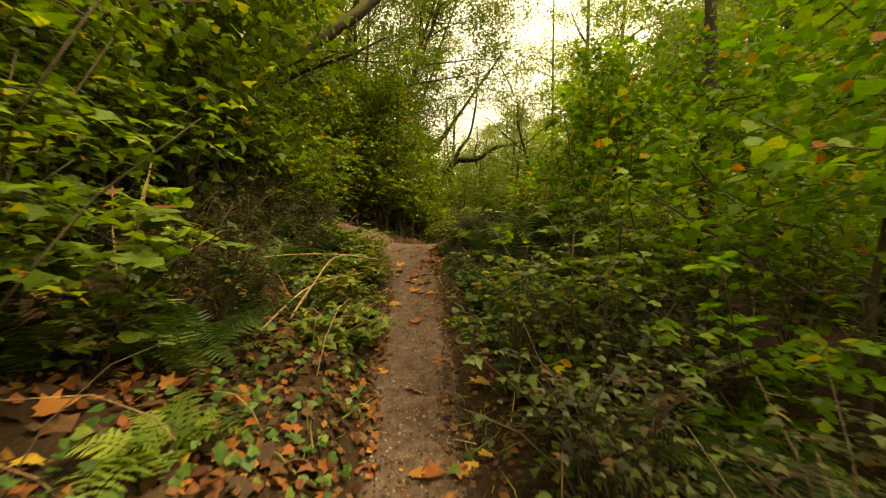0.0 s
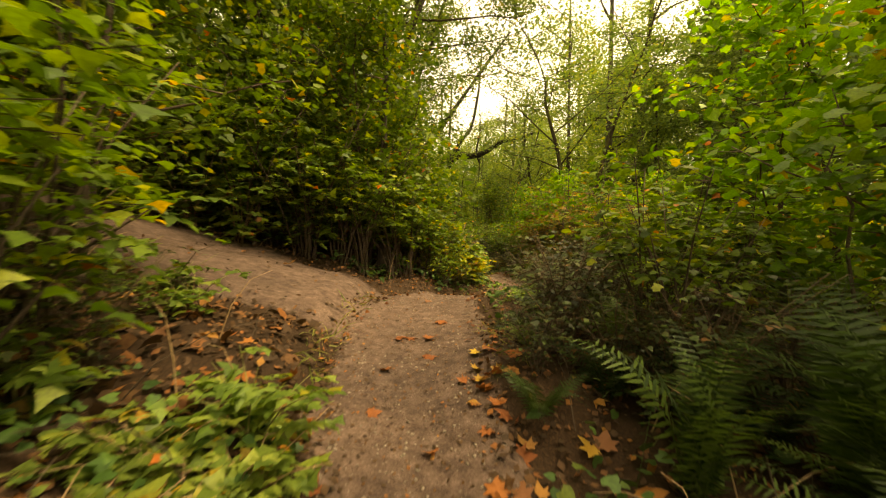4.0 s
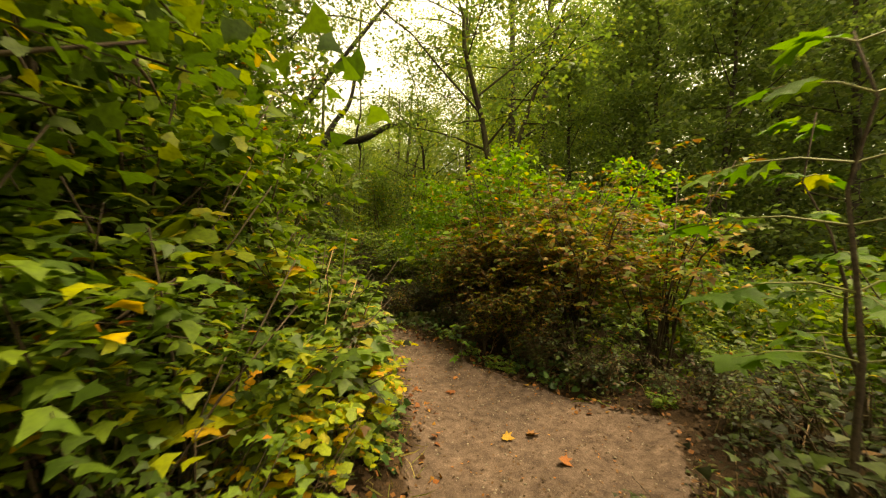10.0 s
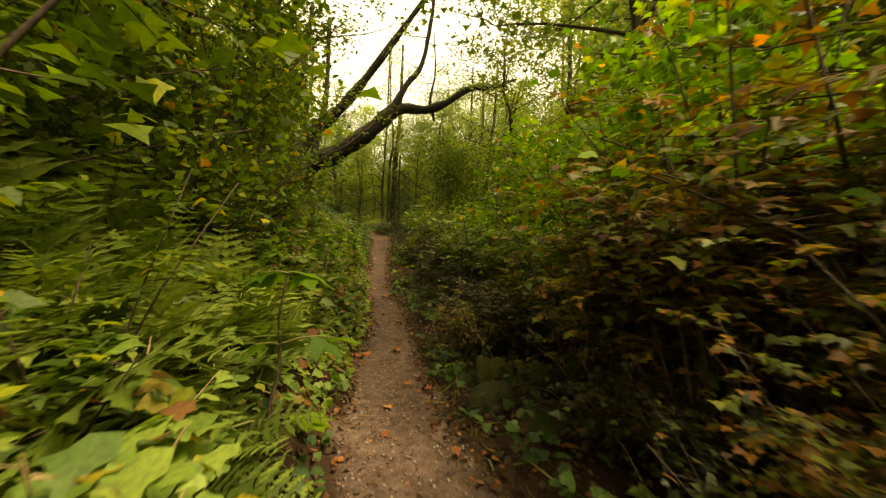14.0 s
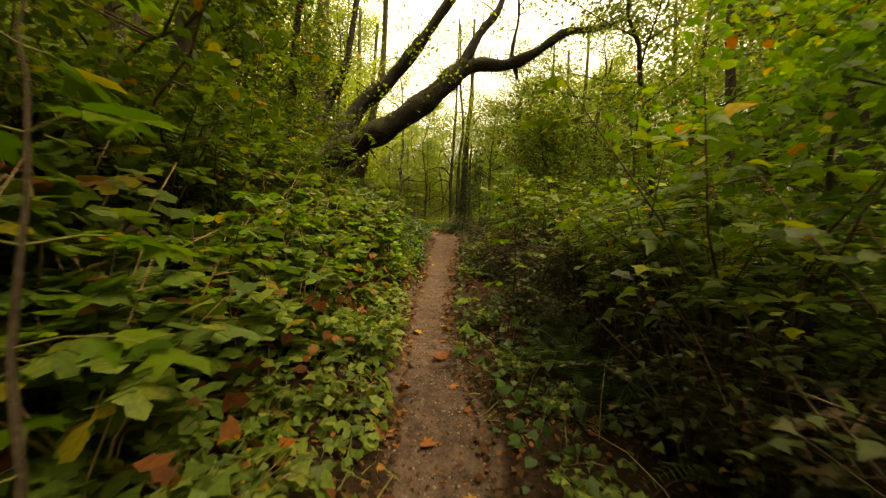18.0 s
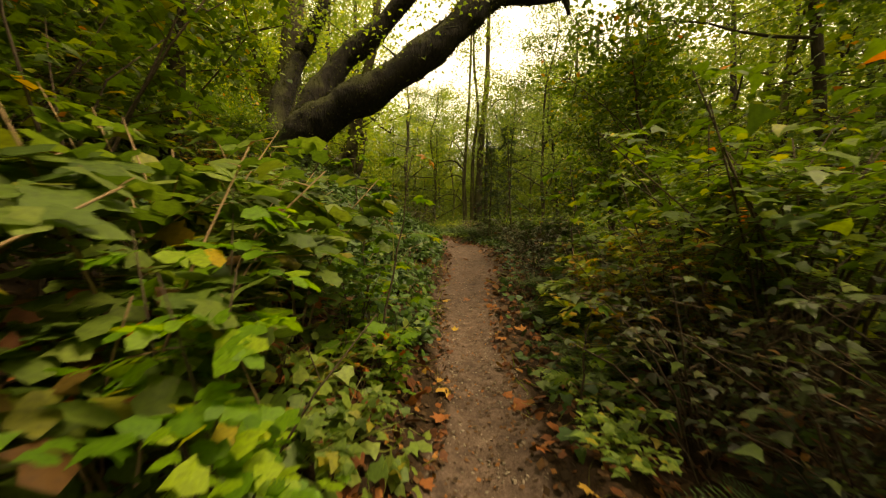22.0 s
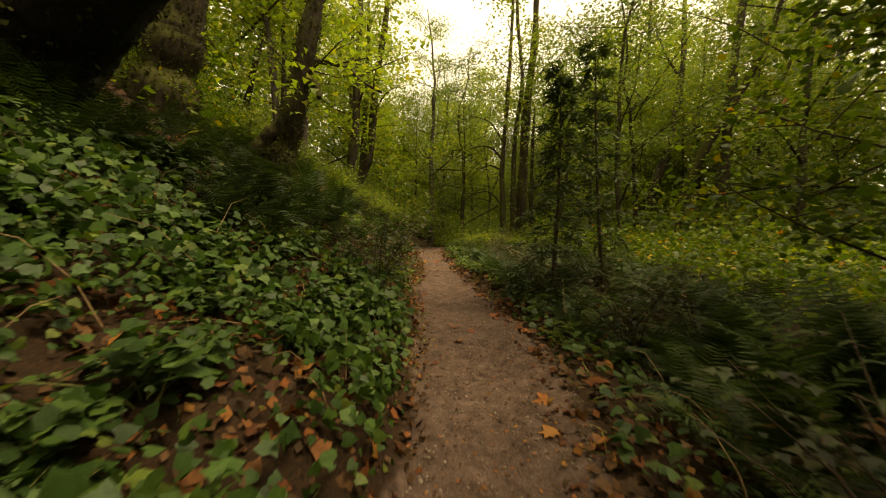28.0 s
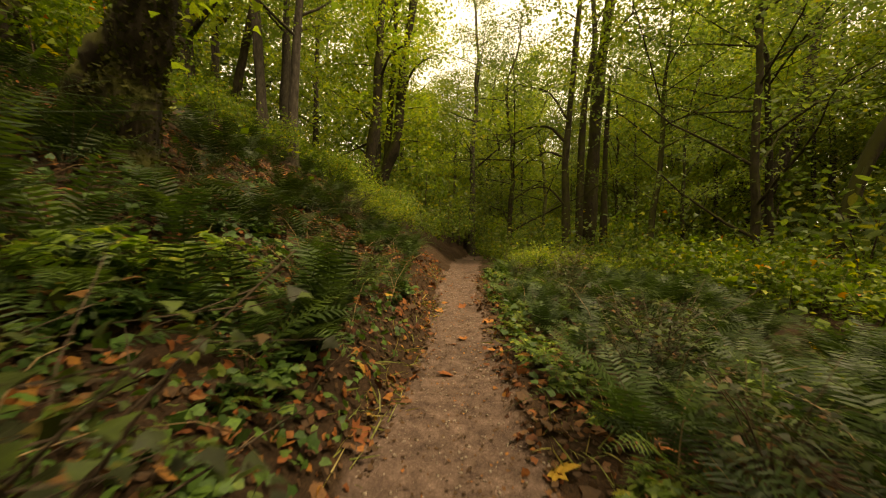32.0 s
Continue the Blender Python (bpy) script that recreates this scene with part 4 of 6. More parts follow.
maple("clump of three tall grey maple trunks at the trail end", 11, [
    ([foot(-.1, 52.1), (-.25, 52.1, 7.2), (-.2, 52.1, 8.8), (.1, 52.1, 12.6), (.35, 52.1, 17), (.5, 52.2, 22)], .16, .06, 12),
    ([foot(.25, 52.9), (.4, 53, 9.8), (.8, 53, 12.9), (.55, 53, 17), (.6, 53, 22)], .15, .06, 10),
    ([foot(.6, 54), (.85, 54, 8.4), (1.05, 54, 11.8), (1.5, 54, 15.6), (1.6, 54, 18), (1.8, 54, 23)], .31, .12, 14),
    ([foot(1.3, 54.2), (1.35, 54.2, 8), (1.5, 54.2, 12)], .17, .06, 3),
    ([(-.25, 52.1, 8.7), (-.9, 51.9, 9.3), (-1.9, 51.7, 9.2), (-2.7, 51.6, 8.6)], .07, .02, 4),
    ([(-.25, 52.1, 8.1), (-1.0, 51.8, 8.3), (-1.9, 51.5, 7.7)], .06, .02, 3),
    ([(-.2, 52.1, 9.6), (-.9, 51.8, 10.6), (-1.9, 51.6, 10.9)], .05, .015, 4),
    ([(-.2, 52.0, 6.2), (-.9, 51.7, 6.9), (-1.8, 51.5, 6.8)], .05, .015, 3),
    ([(1.3, 54, 13.2), (2.3, 53.7, 14.2), (3.4, 53.5, 14.1)], .07, .02, 6),
], M_MOSSY)
maple("mossy dark maple trunk on the slope", 12, [
    ([foot(-9.3, 52.2), (-8.8, 52, 8.6), (-8.5, 52, 10.6), (-8.4, 52, 13), (-8.2, 52, 17), (-8, 52, 23)], .3, .12, 14),
    ([(-8.7, 52, 9.4), (-9.6, 51.8, 9), (-10.6, 51.6, 8.6)], .06, .02, 2),
    ([(-8.4, 52, 12), (-7.6, 51.6, 13), (-6.4, 51.2, 13.2)], .08, .02, 6),
], M_MOSSY)
maple("dark maple trunk forked low above its foot on the slope", 13, [
    ([foot(-9.7, 54), (-8.9, 54, 8.8), (-8.4, 54, 10.2), (-8.05, 54, 14), (-7.4, 54, 18), (-7, 54, 23)], .33, .12, 14),
    ([(-9, 54, 8.4), (-8.85, 54.1, 11.8), (-8.7, 54.2, 15), (-8.6, 54.2, 20)], .2, .08, 10),
    ([(-8.2, 54, 12), (-7.4, 53.6, 13.2), (-6.2, 53.2, 13.6)], .08, .02, 6),
], M_MOSSY)
grove(-14.1, 52.7, .2, 19, LG, 14, (-.4, 0))
grove(-19.2, 52.7, .24, 20, LG, 15, (-.2, 0))
maple("slender dark maple leaning on the slope", 16, [([foot(-12.6, 48), (-12.4, 48, 10.6), (-11.6, 48, 13.7), (-11.2, 48, 15), (-10.8, 48, 20)], .2, .08, 10)], M_MOSSY)
maple("slender maple trunk with pale mossy bark", 25, [([foot(-9.1, 46), (-9.25, 46, 9.8), (-9.6, 46, 13), (-9.9, 46, 14.5), (-10.2, 46, 20)], .17, .07, 10)])
maple("knobby maple with a forked crown above undergrowth", 17, [
    ([foot(10.5, 66), (10.45, 66, 10), (10.4, 66, 14), (11.1, 66, 17.4), (11.3, 66, 22), (11.5, 66, 27)], .34, .1, 16),
    ([(10.4, 66, 13.6), (9.6, 66, 15.6), (8.8, 66, 17.6), (8.6, 66, 21)], .2, .07, 12),
    ([(10.7, 66, 15), (12, 66, 17), (13.4, 66, 19)], .14, .04, 8),
], M_MOSSY)
maple("tall maple with a bowed grey trunk", 18, [
    ([foot(8.7, 60), (9.4, 60, 7.2), (10.6, 60, 10.9), (11.2, 60, 14.2), (11.5, 60, 17), (11.6, 60, 23)], .34, .12, 16),
    ([(10.4, 60, 10.4), (11.6, 59.8, 11.6), (12.4, 59.6, 12)], .14, .05, 3),
    ([(11.3, 60, 15.4), (10.4, 59.6, 16.6), (9.6, 59.4, 18.4)], .12, .04, 8),
])
maple("forked grey maple leaning over undergrowth", 19, [
    ([foot(9.8, 52), (9.95, 52, 6.4), (10.15, 52, 9), (10.5, 52, 12.9), (10.85, 52, 15.5), (11.2, 52, 21)], .3, .1, 16),
    ([foot(7.6, 52), (8.6, 52, 7.2), (10.0, 52, 10), (11.2, 52, 12.1), (12.1, 52, 14.3), (13, 52, 18)], .24, .08, 14),
    ([(10.9, 52.4, 9.9), (12, 52.8, 10.9), (12.9, 53, 11.8), (13.6, 53, 13.6)], .13, .05, 5),
    ([(11.2, 52.2, 10), (12.6, 52.5, 10.6), (14.6, 52.6, 10.1)], .06, .015, 4),
], M_MOSSY)
grove(17, 50, .3, 19, "dark maple trunk leaning over undergrowth", 20, (3.5, 0), M_MOSSY, 14)
grove(20, 46, .28, 19, LG, 21, (1, 0))
grove(13.5, 43, .26, 18, "dark maple trunk leaning over undergrowth", 26, (2.6, .5), M_MOSSY, 12)
grove(12.3, 32.2, .36, 24, "tall straight grey trunk above thicket", 22, (.4, 0), None, 12)
grove(14.6, 32.5, .36, 24, "tall straight grey trunk above thicket", 23, (1.6, 0), None, 12)
grove(9.8, 33.5, .2, 22, "slender grey trunk above thicket", 24, (.2, 0), None, 12)


# ---- forest beyond ----
SKY_WAY = lambda x, y: -8 < math.degrees(math.atan2(x - 0.8, y - 16)) < 11
rng = random.Random(5)
# Trees abreast of the start stay out of view; kept to close off light.
for k in range(120):
    a = radians(k * 137.5)
    d = 24 + 0.36 * k + rng.uniform(-2, 2)
    x, y = 2 + math.cos(a) * d, 22 + math.sin(a) * d * 1.1
    if y < 1 or (4 < x < 17 and 40 < y < 60) or (36 < y < 74 and -24 < math.degrees(math.atan2(x, y - 35)) < -13) or (y < 14 and k % 2) or (y > 30 and SKY_WAY(x, y)) or (y > 46 and -9 < math.degrees(math.atan2(x - 0.8, y - 26)) < 14):
        continue
    place(rng.choice(FARY if y > 42 else FARS), x, y, rng.uniform(0, 360), rng.uniform(0.8, 1.2), 0.2)
# Those with y below 0 stand unseen behind the start, added for shade.
for x, y, s in ((-7, 5, .7), (-9, 12, .8), (-7.5, 19, .75), (-10, 25, .8), (-11, 33, .8), (9, 5, .75), (16, 60, .9), (22, 66, 1), (12, 74, 1), (28, 60, 1), (18, 72, 1), (24, 58, .9), (-15, 40, .9), (-6, 60, .9), (3.5, 66, .9), (9, 68, 1), (14, 64, 1), (-12, 62, 1), (20, 60, 1), (26, 50, 1), (7, -6, .8), (-6, -5, .8), (0, -14, .9), (-8, 46, .8), (-13, 28, .8), (-8.5, 31, .75), (-11, 49, .8)):
    place(TALLS[rng.randrange(4)], x, y, rng.uniform(0, 360), s, 0.15)

for x, y, k, s in ((-3.6, 16.5, 0, .8), (-4.4, 9.2, 1, .75), (-5.5, 24, 0, .85), (4.6, 6.5, 1, .8), (-3.2, 13.4, 1, .7), (-1.6, 12.6, 1, .5)):
    place(HIGHS[k], x, y, 60 * k + 20, s, 0.15)

for x, y, k, s in ((9.6, 46.5, 1, .9), (4.8, 49.5, 2, .85), (-2.6, 53, 0, .8), (-1.5, 58, 0, .8), (2.6, 61, 1, .8), (5.2, 58, 2, .7), (4.0, 68, 1, .9), (-4.5, 63, 1, .9), (0.6, 70, 2, .9), (-6.5, 66, 0, 1), (3.2, 75, 0, 1)):
    place(LACY[k], x, y, 47 * k + 13 * x, s, 0.15)

# The one at (5.6, 4.6) is added beside the view only to cast shade.
for x, y, a, k, s in ((5.4, 20.4, 150, 0, 1.0), (5.6, 4.6, 180, 1, .9), (-3.4, 27.2, 10, 1, .95), (-3.4, 23.0, -20, 0, .9), (7.4, 33.4, 180, 1, 1.0), (2.6, 51.5, 40, 0, 1.0), (6.4, 52.5, 200, 1, 1.1)):
    place(CROWNED[k], x, y, a, s, 0.15)
for x, y, k, s in ((5.5, 72, 0, .85), (8.4, 70, 1, .9), (-3.6, 73, 1, .85), (-3, 62, 0, .55), (0.5, 65, 1, .6), (3.5, 60, 0, .5), (6.5, 66, 1, .6), (9, 61, 0, .55), (-6.5, 68, 1, .65), (5, 74, 0, .7), (10.5, 75, 1, .7), (-10, 66, 0, .6)):
    place(FARY[k], x, y, 53 * x, s, 0.3)

for x, y, k, s in ((15, 13, 0, .55), (14, 20.5, 1, .55), (14.5, 38.5, 1, .6), (15, 24, 2, .6), (19, 19, 0, .7), (13.5, 28, 1, .55), (19, 29, 2, .7), (24, 24, 1, .8), (23, 34, 0, .8), (17, 37, 2, .7), (28, 40, 1, .9), (22, 42, 0, .7)):
    place(FARS[k], x, y, 67 * x, s, 0.2)
for x, y, k, s in ((-3.4, 19.2, 1, 1.3), (-3.2, 22.6, 0, 1.35), (-3.6, 26.2, 1, 1.3), (-4.6, 15.2, 0, 1.3), (-3.6, 30.4, 0, .95), (8.6, 27.5, 0, 1.2)):
    place(SPARSE[k], x, y, 9 * k - 14, s, 0.1)


for x, y, k, s in ((-1.4, 21.2, 0, 1.0),):
    place(ARCHES[k], x, y, 40 * x, s, 0.1)
# leafy low trees that close the view under the sky
for k in range(24):
    a = radians(-26 + 2.9 * k)
    d = 27 + 5 * ((k * 7) % 3) + rng.uniform(-1.5, 1.5)
    x, y = math.sin(a) * d, 37 + math.cos(a) * d
    place(FARY[k % 2], x, y, 137 * k, rng.uniform(.42, .55) * (1.35 if k > 14 else 1), 0.3)


def far_woods():
    """The closed wall of leaves of the farther wood, too far off to tell one tree from the next."""
    r = np.random.default_rng(90)
    n = 130000
    a = np.radians(r.uniform(-35, 215, n))
    d = r.uniform(46, 60, n)
    x, y = 2 + np.cos(a) * d, 26 + np.sin(a) * d * 1.05
    tall = np.interp(np.degrees(a), [-35, 30, 62, 80, 105, 140, 215], [19, 19, 16, 11, 11, 13, 17]) * (0.95 + 0.35 * value_noise(a * 9, a * 0, 3))
    pos = np.column_stack([x, y, height(x, y) + tall * r.random(n)])
    v, f = spread(DIAMOND, pos, r.normal(0, .5, (n, 3)) + [0, 0, .8] - np.column_stack([np.cos(a), np.sin(a), 0 * a]) * .5, r.normal(0, 1, (n, 3)), r.uniform(.35, .75, n))
    tagged(new("far_woods", mesh_of("far_woods", v, f, M_CANOPY_HAZE)), "green leaves of the far wood, haze put into their colour", "forest", kind="stuff")


far_woods()

# ---- understorey along the trail ----
EDGE_L = lambda y: float(np.interp(y, TY, TL))
EDGE_R = lambda y: float(np.interp(y, TY, TR))


# spots kept free for what stands out there: ferns, the mossy rock and log, the leaning cane
GLADES = [(.9, 5.2, 1.0), (.62, 6.8, .7), (.4, 6.0, .6), (.8, 4.2, .6), (1.98, 18.45, .75), (2.75, 19.0, .6), (2.5, 19.5, .6), (0, 18.3, .6), (-.5, 17.8, .5), (-.6, 18.6, .6), (-.9, 18.1, .6), (-.3, 19.3, .5), (-1.1, 19, .5), (.13, 15.74, .35)]


def band(y0, y1, side, near, far, step, kinds, scale, seed, lean=0):
    """Sets plants out between two distances from the trail's edge."""
    r = random.Random(seed)
    y = y0
    while y < y1:
        d = r.uniform(near, far)
        x = EDGE_L(y) - d if side < 0 else EDGE_R(y) + d
        yy = y + r.uniform(-step, step) * 0.5
        if float(trodden(np.array([x]), np.array([yy]))[0]) < 0.3 and not any(math.hypot(x - a, yy - b) < c for a, b, c in GLADES):
            place(r.choice(kinds), x, yy, r.uniform(0, 360), r.uniform(*scale), 0.04, (0, lean))
        y += step * r.uniform(0.7, 1.3)


def fern_bed(y0, y1, side, near, far, step, scale, seed):
    """The ferns that cover a slope away from the trail, too many to count."""
    r = random.Random(seed)
    bits, y = [], y0
    while y < y1:
        d = r.uniform(near, far)
        x = EDGE_L(y) - d if side < 0 else EDGE_R(y) + d
        if float(trodden(np.array([x]), np.array([y]))[0]) < 0.3:
            me = r.choice(FARFERN).data
            v, f = np.empty(len(me.vertices) * 3), np.empty(len(me.loops), int)
            me.vertices.foreach_get("co", v)
            me.loops.foreach_get("vertex_index", f)
            z = float(height(np.array([x]), np.array([y]))[0])
            m = np.array(pose(x, y, z, r.uniform(-8, 8), r.uniform(-8, 8), r.uniform(0, 360)) @ Matrix.Scale(r.uniform(*scale), 4))
            bits.append((v.reshape(-1, 3) @ m[:3, :3].T + m[:3, 3], f.reshape(-1, 3)))
        y += step * r.uniform(0.7, 1.3)
    tagged(new("fern_bed", mesh_of("fern_bed", *joined(bits), M_FERN_SHADE)), "sword ferns covering the forest slope, their green darkened as shade", "fern bed", kind="stuff")


# first stretch, uphill side
band(.2, 3, -1, 1.5, 2.3, .75, BRIARS + SHRUBS, (.8, 1.05), 1)
band(.2, 7.6, -1, 2.3, 3.6, .8, SHRUBS, (1.0, 1.3), 2)
band(-1, 8, -1, 3.8, 7, .75, THICKS, (1.1, 1.5), 7)
band(.2, 8.2, -1, 2.4, 4.0, 1.3, OVERS, (.7, .95), 3)
band(.8, 7, -1, .9, 2.2, .38, TWIGGY, (.6, .9), 77)
band(.4, 2.6, -1, .5, 1.0, .6, SMALLS + LOWS[:1], (.6, .85), 4)
band(3.1, 6.8, -1, .2, .5, .3, MOUNDS, (.7, 1.0), 5)
band(3.4, 6.9, -1, .5, .85, .42, MOUNDS + FARFERN[:1], (.55, .8), 6)
band(3.7, 6.8, -1, .3, .75, .3, MOUNDS + LOWS[:1], (.75, 1.0), 17)
band(2.2, 6.2, -1, .95, 1.7, .34, DRYFERN + FARFERN + TWIGGY[:1], (.6, .9), 18)
band(5.5, 8.4, -1, 1.0, 1.7, .5, LOWS, (.7, 1.0), 8)
band(1.4, 6.5, -1, 1.2, 2.4, .5, FARFERN + DRYFERN, (.7, .95), 9)
# The first two are unseen, added behind the start to shade the ground ahead.
for x, y, k, s in ((-2.6, -1.6, 0, .9), (2.8, -1.8, 1, .9), (-3.4, .6, 2, 1.0), (-3.3, 5.4, 1, 1.0)):
    place(OVERS[k], x, y, 70 * x, s)
# first stretch, downhill side
band(.2, 4.4, 1, .35, .6, .5, LOWS[:2] + SMALLS, (.5, .8), 10)
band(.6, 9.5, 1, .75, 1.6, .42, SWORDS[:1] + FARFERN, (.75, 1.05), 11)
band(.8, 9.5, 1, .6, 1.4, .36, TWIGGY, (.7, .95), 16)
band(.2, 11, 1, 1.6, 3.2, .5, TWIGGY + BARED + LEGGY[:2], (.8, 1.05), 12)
band(.2, 14, 1, 3.6, 9, .55, THICKS, (1.0, 1.35), 13)
band(3.4, 7, 1, 1.9, 2.6, 2.2, SAPS, (.9, 1.15), 14)
band(.4, 12, 1, 3.5, 6, 1.8, BRIGHTS, (.7, .95), 15)
band(.2, 8.5, 1, 2.4, 3.4, 2.4, BRIGHTS, (.6, .8), 19)
for x, y, k, s in ((-2.5, 6.9, 0, 1.1), (-3.2, 7.4, 1, 1.2), (-2.1, 6.2, 2, 1.0), (-3.9, 6.9, 3, 1.3), (-2.9, 6.1, 0, 1.15), (-3.6, 7.6, 2, 1.1)):
    place(LEGGY[k], x, y, 77 * x, s)
band(4.4, 9.4, 1, .14, .36, .34, FARFERN + TWIGGY[:1] + LOWS[:1], (.36, .55), 99)
band(2.2, 6, 1, .45, .85, .34, TWIGGY + BARED[:1], (.6, .85), 95)
band(3.4, 8, 1, .95, 1.7, .5, LEGGY + BARED, (.85, 1.05), 94)
# the wall of leaves past the joining path
band(13.0, 16.2, -1, .95, 1.4, .3, SHRUBS + BRIARS[:1] + TWIGGY[:1], (.8, 1.1), 20)
band(11.2, 17, -1, 1.4, 2.8, .34, SHRUBS + LEGGY, (1.3, 1.65), 21)
band(10.6, 18, -1, 3.0, 7, .5, THICKS, (1.4, 1.9), 22)
band(11.3, 19, -1, 2.4, 4.5, 1.1, OVERS, (.8, 1.0), 23)
band(13.3, 16.4, -1, .3, .55, .45, LOWS[:2] + TWIGGY[:2] + MOUNDS[:1], (.45, .65), 24)
band(13.2, 15, -1, 1.1, 1.4, .7, YELLOWS, (.8, 1.0), 25)
for x, y, k, s in ((-2.6, 11.2, 0, 1.25), (-3.4, 10.9, 1, 1.3), (-4.3, 10.9, 2, 1.3), (-5.3, 10.7, 3, 1.4), (-6.4, 10.4, 0, 1.4)):
    place(SHRUBS[k], x, y, k * 70, s)
for x, y, k, s in ((-3.5, 10.8, 3, .8), (-4.2, 10.75, 0, .8), (-5.0, 10.6, 2, .8)):
    place(BRIARS[k], x, y, 60 * x, s)
for x, y, k, s in ((-2.1, 11.35, 0, 1.25), (-1.35, 11.9, 1, 1.2), (-2.7, 11.2, 2, 1.2), (-1.75, 11.5, 3, 1.3), (-1.1, 12.3, 2, 1.1)):
    place(LEGGY[k], x, y, k * 80, s)
for x, y, k, s in ((-3.0, 7.7, 0, .7), (-4.6, 7.4, 1, .85), (-5.5, 11.6, 2, 1.0), (-3.2, 12.4, 0, 1.0)):
    place(OVERS[k], x, y, 100 + k * 80, s)
band(13.2, 15.0, -1, .28, .5, .26, YELLOWS + LOWS[:1], (.42, .6), 26)
band(15.0, 16.9, -1, .28, .5, .26, LOWS + BRIARS[:1], (.5, .7), 36)
band(13.4, 14.6, -1, .6, .95, .34, YELLOWS + BRIARS[:1] + SHRUBS[:1], (.75, .95), 27)
band(12.9, 13.6, -1, .5, .95, .3, LEGGY + TWIGGY[:1], (.75, .95), 38)
band(14.6, 17.0, -1, .65, 1.0, .34, BRIARS + SHRUBS[:1], (.65, .85), 37)
band(12.7, 13.4, -1, .3, .7, .3, TWIGGY + LEGGY[:1], (.5, .7), 28)
# downhill side by the wide bend
band(9.6, 12.4, 1, .45, 1.0, .4, LOWS[:2] + TWIGGY, (.5, .75), 30)
band(12.6, 15.4, 1, .25, .9, .3, LOWS[:2] + TWIGGY, (.45, .65), 37)
band(12.4, 15.6, 1, .9, 2.6, .3, TWIGGY + LEGGY, (.5, .7), 38)
band(15.4, 20, 1, .4, .75, .36, TWIGGY + AUTUMNS[:2], (.45, .65), 39)
band(9.4, 12.6, 1, 1.25, 1.9, .36, BARED[:1] + TWIGGY, (.85, 1.0), 31)
band(9.4, 12.6, 1, 2.4, 3.3, .6, GREENS[:1] + BARED, (.95, 1.1), 29)
band(12.5, 21, 1, 4, 10, .4, THICKS, (.85, 1.2), 32)
band(15.4, 20.5, 1, .9, 1.4, .34, LEGAUT + TWIGGY, (.8, 1.0), 33)
band(15.2, 18.6, 1, 1.5, 2.8, .26, AUTUMNS, (1.35, 1.65), 34)
band(18.6, 21, 1, 1.6, 3.0, .34, LEGAUT[:1] + LEGGY + BARED, (1.1, 1.4), 96)
band(15.8, 18.4, 1, .8, 1.3, .34, AUTUMNS[:1] + TWIGGY, (.65, .9), 97)
band(18.5, 22, 1, 1.7, 2.6, 1.4, YELLOWS, (1.0, 1.3), 35)
for x, y, k, s in ((6.0, 16.9, 0, 1.2), (6.5, 15.8, 1, 1.1)):
    place(TALLSAP[k], x, y, 100 * x, s)
band(15.0, 20, 1, .2, .4, .5, LOWS, (.35, .5), 36)
# narrow stretch
band(16.8, 20.4, -1, .5, .85, .42, LADIES, (.8, 1.0), 40)
band(16.6, 19.8, -1, .85, 1.3, .34, LADIES, (1.3, 1.6), 48)
band(16.8, 19.6, -1, 1.5, 2.0, .4, LADIES, (1.4, 1.7), 49)
band(17, 24, -1, 1.6, 2.2, .5, SHRUBS + BRIARS, (.95, 1.2), 41)
band(17, 27.5, -1, 1.9, 4.0, .5, SHRUBS + BRIARS, (1.0, 1.3), 42)
band(16, 31, -1, 4, 9, .5, THICKS + PALES, (1.0, 1.4), 43)
band(19.5, 28.0, -1, .25, .6, .34, MOUNDS + LOWS, (.6, .9), 44)
band(19.8, 28.6, -1, .7, 1.5, .3, BRIARS, (.65, .9), 45)
band(20.2, 26.5, -1, .8, 1.3, .55, GREENS, (.5, .65), 57)
band(24, 30.5, -1, 1.7, 3.4, .3, LEGGY[:1] + FARFERN + TWIGGY[:2], (.8, 1.05), 47)
band(18, 30, -1, 5, 7.5, 2.6, OVERS, (.7, .95), 46)
band(19.5, 29.5, 1, .3, .6, .5, LOWS[:2] + SMALLS, (.45, .65), 50)
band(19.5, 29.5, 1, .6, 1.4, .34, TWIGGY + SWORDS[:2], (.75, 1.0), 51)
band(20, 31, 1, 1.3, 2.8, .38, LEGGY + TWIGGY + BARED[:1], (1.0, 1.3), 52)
band(19, 36, 1, 3.5, 9, .5, THICKS, (.9, 1.3), 53)
band(18.5, 26, 1, 1.5, 2.4, 1.3, BARED[:1] + SAPS[:1], (.9, 1.15), 54)
band(18, 23, 1, 3.5, 6, 2.0, BRIGHTS, (.7, .95), 56)
for x, y, k, s in ((4.4, 20.0, 0, .74), (4.5, 22.4, 1, .76), (4.2, 24.2, 0, .78), (4.3, 18.4, 1, .74)):
    place(BRIGHTS[k], x, y, 90 * y, s)
for x, y, k, s in ((-1.1, 20.0, 0, .72), (-1.3, 18.4, 1, .76), (-1.6, 23.4, 2, .74)):
    place(OVERS[k], x, y, 90 * y, s)
# open slope with ground ivy
band(28.5, 44, -1, .4, 3.0, .8, SMALLS, (.9, 1.4), 60)
band(33, 38, -1, .6, 3.4, .22, IVYTUFT, (.7, 1.1), 66)
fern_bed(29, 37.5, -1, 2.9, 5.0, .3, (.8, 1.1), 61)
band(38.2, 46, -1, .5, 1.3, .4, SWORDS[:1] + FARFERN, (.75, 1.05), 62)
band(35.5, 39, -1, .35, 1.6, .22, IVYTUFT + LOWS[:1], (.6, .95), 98)
